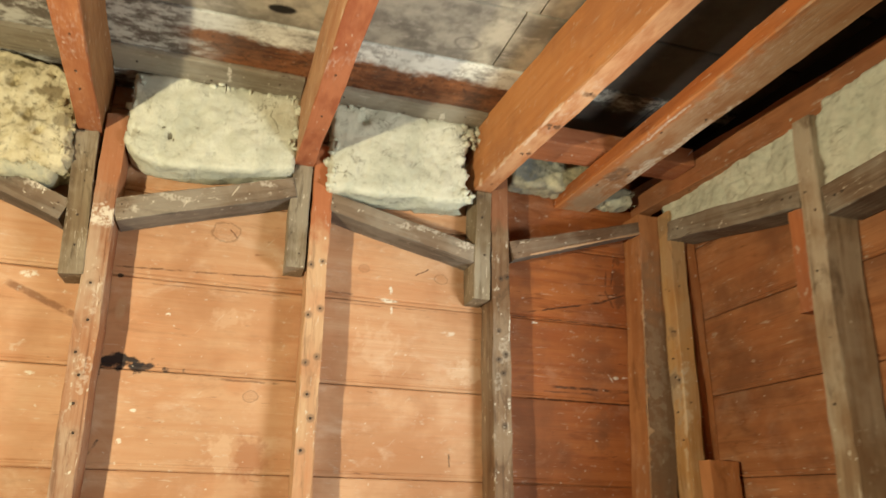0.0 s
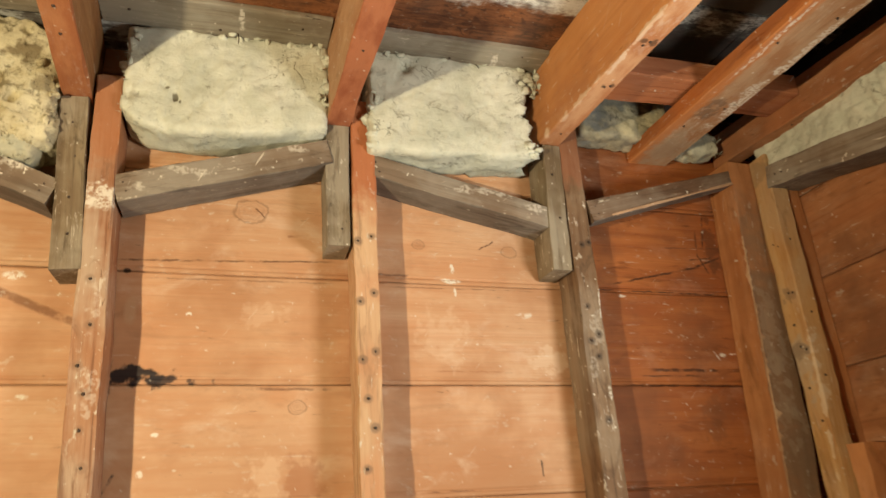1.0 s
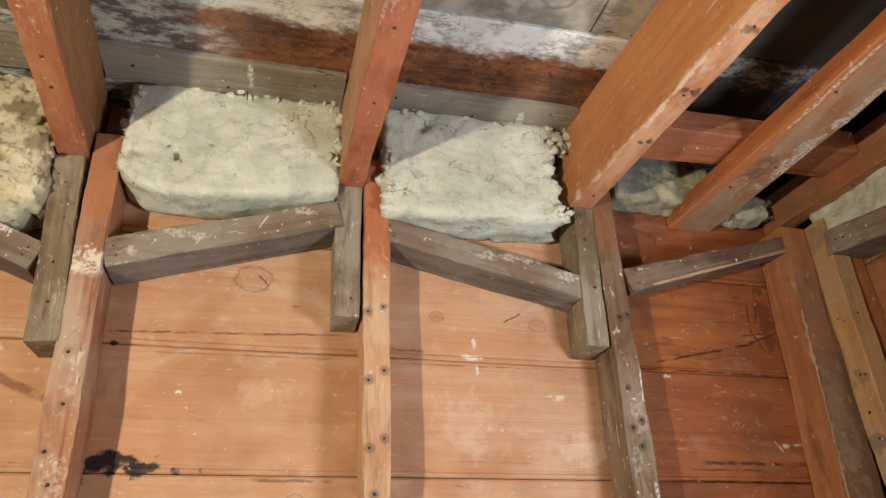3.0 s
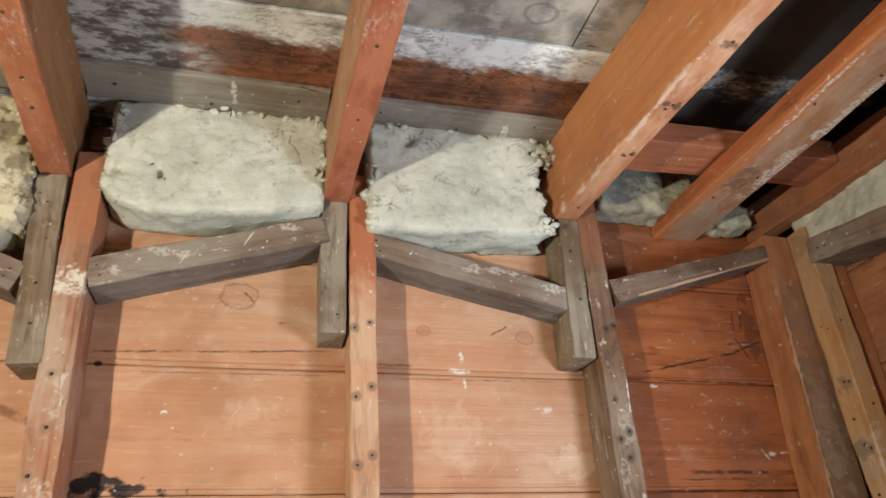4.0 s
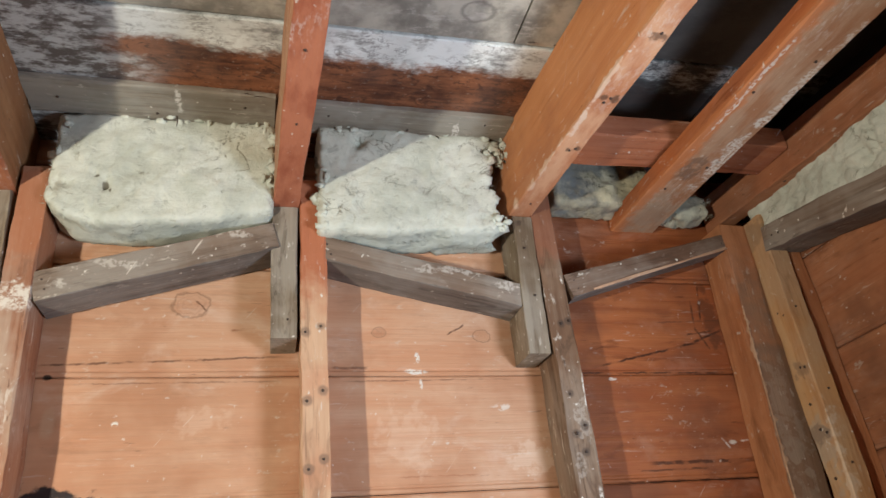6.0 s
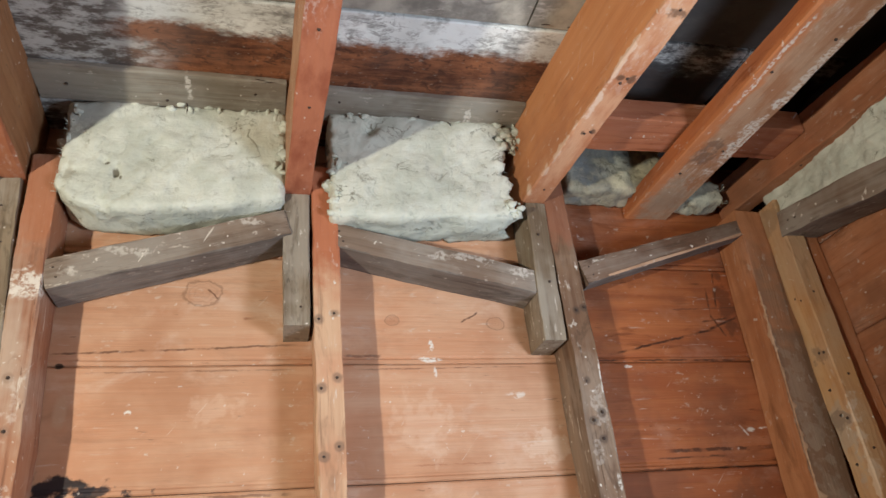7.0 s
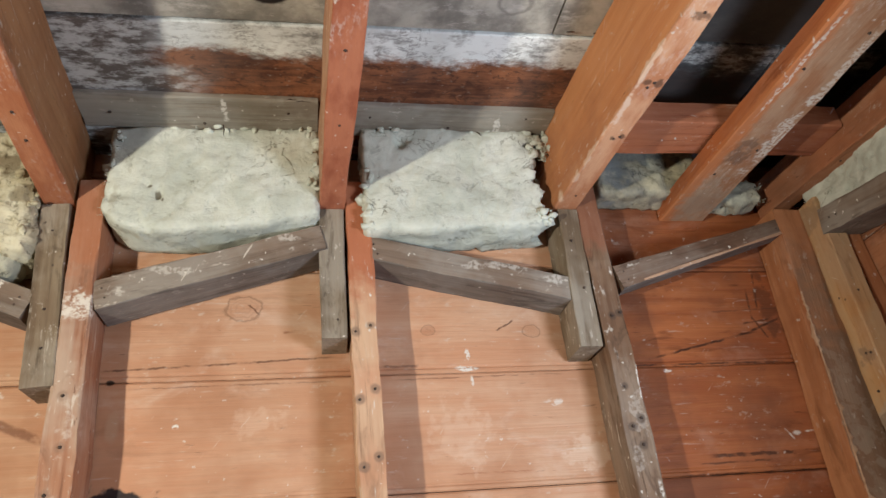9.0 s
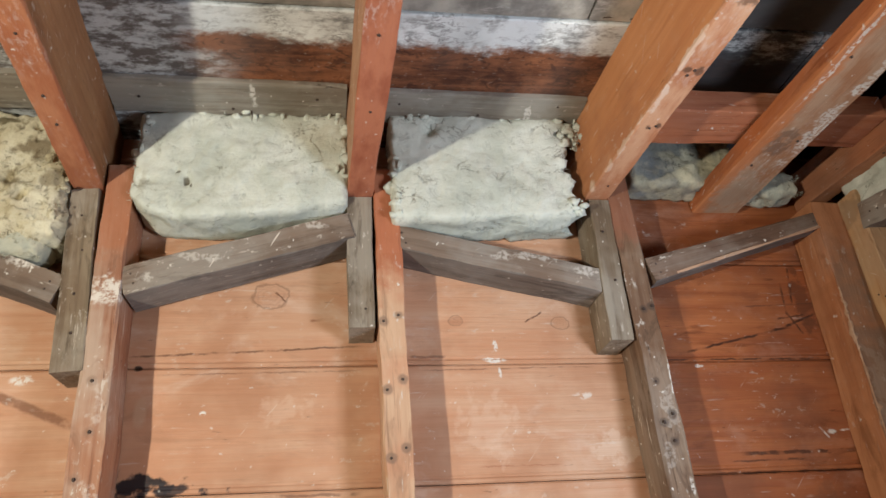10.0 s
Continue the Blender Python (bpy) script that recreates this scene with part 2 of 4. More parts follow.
    # the left end of the eave board has lost its brown
    left = n.step(n.math("ADD", x, n.math("MULTIPLY", wob, 2.0)), -0.16, -0.06, 1.0, 0.0)
    grime = n.mix(n.step(mould, 0.42, 0.60), (0.13, 0.115, 0.105), (0.52, 0.54, 0.54))
    col = n.mix(n.math("MULTIPLY", left, n.step(y, 1.0325, 1.0335)), col, grime)
    # joist shade put into the colour: boards past the third joist go near black
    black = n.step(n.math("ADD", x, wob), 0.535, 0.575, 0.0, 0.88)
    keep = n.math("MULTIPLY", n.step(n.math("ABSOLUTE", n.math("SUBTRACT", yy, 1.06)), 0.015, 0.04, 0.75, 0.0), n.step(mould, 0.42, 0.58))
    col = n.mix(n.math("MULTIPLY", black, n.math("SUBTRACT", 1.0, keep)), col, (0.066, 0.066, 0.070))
    m, d = n.spot(pos, (0.048, 0.985, 2.39), (0.030, 0.014, 0.5), 0.15, 0.3, 40)
    col = n.mix(m, col, (0.012, 0.01, 0.01))
    col = n.mix(n.step(grain, 0.27, 0.36, 0.4, 0.0), col, (0.05, 0.04, 0.035))
    knot, ring = n.spot(pos, (0.398, 0.975, 2.39), (0.026, 0.022, 0.5), 0.2, 0.4, 50)
    col = n.mix(n.math("MULTIPLY", n.step(n.math("ABSOLUTE", n.math("SUBTRACT", ring, 0.85)), 0.0, 0.2, 0.6, 0.0), 0.8), col, (0.10, 0.095, 0.09))
    n.put(n.bsdf.inputs["Base Color"], col)
    n.bsdf.inputs["Roughness"].default_value = 0.8
    n.bump(n.math("ADD", grain, mould), 0.3, 0.002)
    return n.mat


def plain(name, colour, rough=0.6, metal=0.0):
    n = Nodes(name)
    v = n.noise(n.add("ShaderNodeTexCoord").outputs["Object"], 400.0, 3)
    n.put(n.bsdf.inputs["Base Color"], n.mix(v, tuple(c * 0.6 for c in colour), colour))
    n.bsdf.inputs["Roughness"].default_value, n.bsdf.inputs["Metallic"].default_value = rough, metal
    return n.mat


NAILS_A = ((-0.237, 1.93), (-0.230, 1.86), (-0.240, 1.80), (-0.228, 1.76), (-0.228, 1.71), (-0.220, 1.66))
NAILS_B = ((0.164, 2.008), (0.187, 2.017), (0.166, 1.902), (0.189, 1.917), (0.168, 1.806), (0.189, 1.819), (0.176, 1.745), (0.186, 1.70), (0.172, 1.64))
NAILS_C = ((0.585, 2.02), (0.60, 2.025), (0.578, 1.90), (0.594, 1.85), (0.588, 1.81), (0.578, 1.838), (0.59, 1.70))


def rust(nails, colour=(0.17, 0.115, 0.085), amount=0.62):
    """Hammer dents and rust round the nails of a stud's front."""
    return tuple(((x, 1.28, z), (0.0095, 0.02, 0.0095), colour, amount, 0.35) for x, z in nails)


CRACK = (0.09, 0.038, 0.022)
sheathing = wood("pine_sheathing", (0.605, 0.370, 0.238), (0.545, 0.295, 0.172), (0.40, 0.19, 0.10), 0.65, 0.35, 0.6, 0.15, spread=0.3, dusty=0.5, smeared=0.32, red=0.55,
                 knots=(((-0.011, 1.356, 2.084), 0.032, (0.40, 0.19, 0.105)), ((0.289, 1.356, 2.035), 0.013, (0.26, 0.11, 0.06)),
                        ((0.468, 1.356, 2.027), 0.017, (0.44, 0.23, 0.125)), ((0.073, 1.356, 1.744), 0.016, (0.36, 0.17, 0.09))),
                 marks=(((-0.190, 1.356, 1.799), (0.060, 0.05, 0.019), (0.012, 0.010, 0.014), 0.97, 1.1), ((-0.135, 1.356, 1.790), (0.045, 0.05, 0.009), (0.03, 0.025, 0.03), 0.9, 1.6), ((-0.200, 1.356, 1.969), (0.007, 0.05, 0.005), (0.03, 0.02, 0.015), 0.95, 0.4),
                        ((0.351, 1.356, 1.990), (0.004, 0.05, 0.013), WHITE, 0.95, 0.9), ((0.350, 1.356, 1.966), (0.019, 0.05, 0.005), WHITE, 0.95, 0.9),
                        ((0.354, 1.356, 1.945), (0.004, 0.05, 0.012), WHITE, 0.8, 0.5), ((0.485, 1.356, 1.902), (0.022, 0.05, 0.007), WHITE, 0.6, 0.9),
                        ((-0.102, 1.356, 1.897), (0.006, 0.05, 0.005), WHITE, 0.9, 0.4), ((0.015, 1.356, 1.898), (0.045, 0.05, 0.022), (0.74, 0.55, 0.42), 0.25, 1.0),
                        ((0.54, 1.356, 1.82), (0.05, 0.05, 0.03), (0.76, 0.62, 0.50), 0.30, 1.3), ((0.33, 1.356, 1.86), (0.05, 0.05, 0.05), (0.75, 0.58, 0.46), 0.18, 1.4), ((0.905, 1.356, 1.825), (0.010, 0.05, 0.006), WHITE, 0.8, 0.6), ((0.08, 1.356, 1.63), (0.04, 0.05, 0.05), (0.34, 0.14, 0.07), 0.6, 0.7),
                        ((0.03, 1.356, 1.63), (0.03, 0.05, 0.05), (0.76, 0.56, 0.42), 0.3, 1.0), ((-0.36, 1.356, 1.955), (0.02, 0.05, 0.010), WHITE, 0.85, 0.7),
                        ((-0.325, 1.356, 1.768), (0.012, 0.05, 0.008), WHITE, 0.9, 0.6), ((-0.156, 1.356, 1.652), (0.006, 0.05, 0.006), WHITE, 0.8, 0.5),
                        ((-0.138, 1.356, 1.708), (0.007, 0.05, 0.004), WHITE, 0.9, 0.5), ((-0.19, 1.356, 1.90), (0.012, 0.05, 0.028), (0.52, 0.32, 0.2), 0.8, 0.2),
                        ((0.93, 1.356, 2.06), (0.018, 0.05, 0.07), (0.16, 0.06, 0.032), 0.65, 1.1), ((0.94, 1.356, 1.70), (0.03, 0.05, 0.10), (0.30, 0.12, 0.06), 0.5, 0.9)),
                 cracks=((-0.24, 1.987, 0.145, 1.995, 0.0022, CRACK, 0.75), (0.20, 1.975, 0.27, 1.974, 0.0025, CRACK, 0.6),
                         (0.66, 1.965, 0.90, 2.012, 0.0025, CRACK, 0.85), (0.89, 2.01, 0.945, 2.03, 0.003, CRACK, 0.8),
                         (0.73, 1.798, 0.95, 1.794, 0.0035, CRACK, 0.8), (0.71, 1.787, 0.85, 1.785, 0.002, CRACK, 0.7),
                         (0.925, 2.13, 0.91, 2.05, 0.0028, CRACK, 0.85), (-0.40, 1.94, -0.26, 1.878, 0.009, (0.20, 0.085, 0.045), 0.75),
                         (0.92, 1.826, 0.985, 1.832, 0.0022, WHITE, 0.8), (-0.205, 1.625, -0.19, 1.655, 0.003, (0.05, 0.04, 0.04), 0.8),
                         (0.49, 1.645, 0.492, 1.615, 0.002, (0.06, 0.04, 0.03), 0.8), (0.405, 2.03, 0.44, 2.048, 0.002, CRACK, 0.8),
                         (0.38, 1.600, 0.28, 1.602, 0.0015, CRACK, 0.6), (0.05, 2.04, 0.09, 2.042, 0.003, (0.3, 0.13, 0.07), 0.8), (-0.004, 2.092, 0.014, 2.072, 0.0018, (0.10, 0.04, 0.025), 0.85), (0.284, 2.038, 0.294, 2.033, 0.0016, (0.12, 0.05, 0.03), 0.8),
                         (0.22, 1.952, 0.52, 1.950, 0.0016, CRACK, 0.5), (-0.20, 1.958, 0.14, 1.955, 0.0016, CRACK, 0.45), (-0.02, 1.775, 0.13, 1.772, 0.003, CRACK, 0.6), (0.30, 1.80, 0.44, 1.797, 0.0016, (0.34, 0.15, 0.08), 0.6)))
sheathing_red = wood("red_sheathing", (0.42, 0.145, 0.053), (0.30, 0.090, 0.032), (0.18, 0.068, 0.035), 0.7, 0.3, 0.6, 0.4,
                     marks=(((0.905, 1.356, 1.825), (0.010, 0.05, 0.006), WHITE, 0.8, 0.6), ((0.93, 1.356, 2.06), (0.020, 0.05, 0.07), (0.10, 0.038, 0.02), 0.6, 1.1),
                            ((0.700, 1.356, 1.945), (0.010, 0.05, 0.004), WHITE, 0.8, 0.6), ((0.86, 1.356, 1.70), (0.03, 0.05, 0.05), (0.20, 0.08, 0.04), 0.5, 0.9)),
                     cracks=((0.66, 1.965, 0.90, 2.012, 0.0028, (0.04, 0.016, 0.01), 0.9), (0.88, 2.01, 0.95, 2.035, 0.003, (0.04, 0.016, 0.01), 0.85), (0.73, 1.798, 0.95, 1.794, 0.0040, (0.04, 0.016, 0.01), 0.8),
                             (0.71, 1.787, 0.85, 1.785, 0.002, (0.05, 0.02, 0.01), 0.7), (0.925, 2.13, 0.91, 2.05, 0.003, (0.04, 0.016, 0.01), 0.85), 
                             (0.90, 2.10, 0.893, 2.03, 0.003, (0.045, 0.018, 0.011), 0.75), (0.893, 2.04, 0.915, 1.995, 0.0028, (0.045, 0.018, 0.011), 0.75), (0.87, 2.025, 0.93, 2.034, 0.0022, (0.05, 0.02, 0.012), 0.7),
                             (0.62, 1.957, 0.95, 1.951, 0.0022, (0.03, 0.014, 0.01), 0.8), (0.66, 1.77, 0.95, 1.763, 0.003, (0.035, 0.014, 0.01), 0.7), (0.885, 1.835, 0.90, 1.815, 0.0025, WHITE, 0.9), (0.92, 1.826, 0.985, 1.832, 0.0020, WHITE, 0.8), (0.80, 2.05, 0.97, 2.055, 0.002, (0.12, 0.05, 0.03), 0.6)))
sheathing_dark = wood("brown_sheathing", (0.47, 0.210, 0.105), (0.34, 0.132, 0.060), (0.15, 0.065, 0.038), 0.65, 0.4, 0.65, 0.5)
red_pine = wood("red_pine", (0.53, 0.205, 0.095), (0.41, 0.130, 0.055), (0.22, 0.11, 0.08), 0.35, 0.6)
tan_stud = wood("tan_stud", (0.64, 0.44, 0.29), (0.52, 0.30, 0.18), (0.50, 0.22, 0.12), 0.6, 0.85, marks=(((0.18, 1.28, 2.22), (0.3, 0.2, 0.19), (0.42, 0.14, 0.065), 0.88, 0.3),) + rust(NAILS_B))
worn_stud = wood("worn_stud", (0.39, 0.195, 0.112), (0.27, 0.112, 0.06), (0.50, 0.41, 0.33), 0.65, 0.9,
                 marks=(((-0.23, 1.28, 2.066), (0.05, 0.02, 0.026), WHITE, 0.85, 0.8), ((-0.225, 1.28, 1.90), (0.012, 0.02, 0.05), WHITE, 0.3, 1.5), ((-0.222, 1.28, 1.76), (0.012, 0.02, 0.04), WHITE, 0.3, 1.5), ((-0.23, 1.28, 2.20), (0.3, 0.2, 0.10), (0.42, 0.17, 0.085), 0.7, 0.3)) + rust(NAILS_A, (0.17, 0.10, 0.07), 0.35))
brown_stud = wood("brown_stud", (0.235, 0.145, 0.088), (0.125, 0.07, 0.042), (0.30, 0.25, 0.20), 0.5, 0.85,
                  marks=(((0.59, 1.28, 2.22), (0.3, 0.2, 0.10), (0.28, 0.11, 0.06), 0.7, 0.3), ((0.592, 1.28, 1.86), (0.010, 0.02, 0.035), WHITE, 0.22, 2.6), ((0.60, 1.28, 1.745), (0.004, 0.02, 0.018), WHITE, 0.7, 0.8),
                         ((0.604, 1.28, 1.91), (0.003, 0.02, 0.03), WHITE, 0.8, 0.9), ((0.575, 1.28, 1.80), (0.006, 0.02, 0.03), WHITE, 0.2, 2.6)) + rust(NAILS_C, (0.07, 0.05, 0.04)))
grey_wood = wood("weathered_grey_timber", (0.245, 0.188, 0.125), (0.145, 0.103, 0.066), (0.37, 0.335, 0.28), 0.65, 0.7, 0.85, 0.6)
side_stud = wood("worn_side_stud", (0.37, 0.275, 0.19), (0.24, 0.155, 0.10), (0.50, 0.44, 0.37), 0.7, 0.9, 0.85)
dark_grey_wood = wood("weathered_dark_timber", (0.225, 0.166, 0.125), (0.145, 0.102, 0.075), (0.34, 0.315, 0.28), 0.65, 0.85, 0.85, 0.5,
                      marks=(((-0.12, 1.28, 2.118), (0.045, 0.02, 0.008), WHITE, 0.42, 1.4), ((-0.19, 1.28, 2.085), (0.015, 0.02, 0.014), WHITE, 0.5, 1.2), ((0.06, 1.28, 2.175), (0.03, 0.02, 0.012), WHITE, 0.5, 0.9),
                             ((0.40, 1.28, 2.118), (0.06, 0.02, 0.008), WHITE, 0.42, 1.4), ((0.495, 1.28, 2.09), (0.02, 0.02, 0.014), WHITE, 0.5, 1.2), ((-0.04, 1.23, 2.38), (0.005, 0.035, 0.1), WHITE, 0.55, 0.8),
                             ((0.425, 1.23, 2.38), (0.005, 0.03, 0.1), WHITE, 0.5, 0.8), ((-0.36, 1.28, 2.12), (0.03, 0.02, 0.02), WHITE, 0.8, 0.9), ((0.66, 1.28, 2.115), (0.03, 0.02, 0.012), WHITE, 0.5, 0.9)))
thin_wood = wood("dark_brown_timber", (0.20, 0.125, 0.085), (0.12, 0.070, 0.046), (0.32, 0.28, 0.24), 0.5, 0.8, 0.85, 0.5)
# darker copy of the blocking timber, painting in the shade underneath
shaded_under_wood = wood("shade_darkened_underside", (0.175, 0.150, 0.132), (0.11, 0.088, 0.076), (0.29, 0.275, 0.26), 0.6, 0.3, 0.9, 0.5)
strip_wood = wood("grey_strip_board", (0.262, 0.225, 0.178), (0.18, 0.150, 0.115), (0.35, 0.335, 0.295), 0.7, 0.5, 0.85, 0.3, spread=0.5, smeared=0.5, red=0.1,
                  marks=(((-0.039, 1.213, 2.378), (0.006, 0.036, 0.1), WHITE, 0.65, 0.8), ((0.429, 1.241, 2.378), (0.007, 0.030, 0.1), WHITE, 0.6, 0.8), ((0.085, 1.20, 2.378), (0.05, 0.03, 0.1), (0.16, 0.12, 0.09), 0.4, 1.0)))
orange_joist = wood("orange_joist", (0.60, 0.275, 0.115), (0.51, 0.208, 0.080), (0.36, 0.150, 0.075), 0.6, 0.4, grain=0.2, smeared=0.35, red=0.3, under=(2.2325, (0.60, 0.34, 0.20), (0.46, 0.20, 0.10), 0.22),
                    marks=(((0.556, 0.957, 2.229), (0.009, 0.008, 0.01), (0.10, 0.055, 0.035), 0.8, 1.2), ((0.572, 0.955, 2.229), (0.009, 0.008, 0.01), (0.10, 0.055, 0.035), 0.8, 1.2), ((0.552, 1.080, 2.229), (0.008, 0.009, 0.01), (0.10, 0.055, 0.035), 0.8, 1.2), ((0.567, 1.074, 2.229), (0.008, 0.009, 0.01), (0.10, 0.055, 0.035), 0.8, 1.2), ((0.575, 0.835, 2.229), (0.016, 0.008, 0.01), (0.10, 0.055, 0.035), 0.7, 1.4),
                           ((0.530, 1.255, 2.238), (0.010, 0.016, 0.010), (0.74, 0.56, 0.42), 0.8, 0.6), ((0.544, 0.93, 2.231), (0.005, 0.10, 0.006), (0.74, 0.60, 0.48), 0.65, 1.3), ((0.534, 1.12, 2.231), (0.004, 0.08, 0.006), (0.74, 0.60, 0.48), 0.5, 1.6)))
red_joist = wood("red_joist", (0.54, 0.33, 0.20), (0.42, 0.22, 0.12), (0.30, 0.12, 0.065), 0.5, 0.8, grain=0.5, under=(2.2355, (0.43, 0.165, 0.09), (0.30, 0.095, 0.05), 0.5))
olive_joist = wood("olive_joist", (0.34, 0.18, 0.085), (0.25, 0.115, 0.048), (0.22, 0.10, 0.05), 0.55, 0.6, grain=0.5, under=(2.243, (0.44, 0.195, 0.10), (0.34, 0.125, 0.06), 0.22))
brown_joist = wood("brown_joist", (0.50, 0.225, 0.11), (0.38, 0.15, 0.07), (0.18, 0.085, 0.05), 0.5, 0.5, grain=0.4)
post_wood = wood("post_wood", (0.53, 0.240, 0.110), (0.40, 0.160, 0.068), (0.24, 0.10, 0.05), 0.45, 0.35, grain=0.5, marks=(((0.975, 1.2810, 1.80), (0.12, 0.0045, 0.42), (0.20, 0.135, 0.095), 0.8, 0.15), ((0.97, 1.281, 1.85), (0.03, 0.006, 0.10), (0.40, 0.32, 0.25), 0.3, 2.2), ((0.965, 1.281, 1.70), (0.03, 0.006, 0.08), (0.38, 0.30, 0.23), 0.3, 2.2)))
mouldy_joist = wood("mouldy_joist", (0.54, 0.19, 0.068), (0.42, 0.125, 0.042), (0.28, 0.11, 0.06), 0.4, 0.5, grain=0.4, under=(2.2445, (0.46, 0.300, 0.195), (0.38, 0.195, 0.105), 0.25),
                    marks=(((0.842, 1.08, 2.241), (0.016, 0.10, 0.01), WHITE, 0.85, 1.1), ((0.848, 0.93, 2.241), (0.010, 0.12, 0.01), WHITE, 0.75, 1.2), ((0.80, 1.13, 2.241), (0.035, 0.04, 0.01), (0.15, 0.10, 0.075), 0.6, 1.2),
                           ((0.766, 1.05, 2.243), (0.026, 0.60, 0.010), (0.53, 0.20, 0.075), 0.85, 0.4), ((0.775, 0.92, 2.242), (0.004, 0.12, 0.008), WHITE, 0.8, 1.3), ((0.81, 1.28, 2.241), (0.04, 0.09, 0.01), (0.40, 0.33, 0.25), 0.5, 0.9)))
yellow_wood = wood("yellow_pine", (0.57, 0.335, 0.150), (0.42, 0.210, 0.085), (0.50, 0.36, 0.23), 0.6, 0.95, grain=0.6, dusty=0.3, smeared=0.75,
                   marks=(((0.99, 1.245, 1.79), (0.02, 0.04, 0.06), (0.40, 0.35, 0.29), 0.5, 1.6), ((0.995, 1.243, 1.92), (0.02, 0.02, 0.014), (0.16, 0.11, 0.08), 0.5, 1.5), ((0.99, 1.24, 1.812), (0.02, 0.022, 0.014), (0.14, 0.10, 0.08), 0.5, 1.5),
                          ((0.985, 1.216, 1.75), (0.02, 0.006, 0.16), (0.66, 0.52, 0.38), 0.7, 1.3), ((1.005, 1.26, 2.19), (0.02, 0.05, 0.03), (0.30, 0.20, 0.12), 0.6, 1.0)))
deck_mat = deck_material()
# the last grey mark paints the joist's shadow on the first batt's upper left
batt_white = batting("white_batting", (0.68, 0.70, 0.625), (0.53, 0.555, 0.485), (0.32, 0.305, 0.22),
                     marks=(((0.085, 1.262, 2.335), (0.05, 0.1, 0.05), (0.46, 0.41, 0.27), 0.22, 1.2), ((-0.140, 1.262, 2.245), (0.0045, 0.1, 0.008), (0.09, 0.075, 0.05), 0.85, 0.8), ((-0.154, 1.262, 2.262), (0.005, 0.1, 0.003), (0.10, 0.085, 0.055), 0.8, 0.8), ((-0.132, 1.262, 2.236), (0.003, 0.1, 0.005), (0.12, 0.10, 0.06), 0.8, 0.8), ((-0.205, 1.262, 2.25), (0.010, 0.1, 0.03), (0.36, 0.34, 0.26), 0.5, 1.4), ((-0.20, 1.262, 2.36), (0.05, 0.1, 0.03), (0.42, 0.44, 0.42), 0.6, 0.5)))
batt_yellow = batting("yellowed_batting", (0.66, 0.62, 0.47), (0.47, 0.41, 0.27), (0.15, 0.115, 0.06), sheets=1.0,
                      marks=(((-0.36, 1.25, 2.30), (0.025, 0.1, 0.02), (0.14, 0.10, 0.055), 0.75, 1.5), ((-0.40, 1.25, 2.245), (0.03, 0.1, 0.02), (0.16, 0.12, 0.06), 0.7, 1.6), ((-0.335, 1.25, 2.24), (0.02, 0.1, 0.02), (0.15, 0.11, 0.06), 0.6, 1.6), ((-0.41, 1.25, 2.35), (0.03, 0.1, 0.012), (0.10, 0.08, 0.04), 0.8, 1.5)))
# grey upper marks combine dirt with painted shadow from the header and joist
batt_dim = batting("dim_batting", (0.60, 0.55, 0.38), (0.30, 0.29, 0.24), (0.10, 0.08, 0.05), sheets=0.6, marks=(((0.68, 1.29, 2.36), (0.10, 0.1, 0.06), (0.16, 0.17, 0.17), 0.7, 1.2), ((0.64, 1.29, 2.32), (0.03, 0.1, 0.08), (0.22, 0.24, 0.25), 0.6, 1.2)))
batt_grey = batting("grey_batting", (0.56, 0.54, 0.42), (0.38, 0.39, 0.33), (0.20, 0.18, 0.11))
nail_metal = plain("rusty_nail", (0.085, 0.06, 0.05), 0.7, 0.2)
floor_mat = wood("floor_boards", (0.30, 0.20, 0.13), (0.2, 0.12, 0.07))


# ---- shapes ----
def part(name, bm, material, parent=None, label="", matrix=None):
    mesh = bpy.data.meshes.new(name)
    bm.to_mesh(mesh)
    bm.free()
    mesh.materials.append(material)
    ob = new(name, mesh)
    if matrix is not None:
        ob.matrix_world = matrix
    if parent is not None:
        bpy.context.view_layer.update()
        ob.parent = parent
        ob.matrix_parent_inverse = parent.matrix_world.inverted()
    if label:
        ob["label"] = label
    return ob


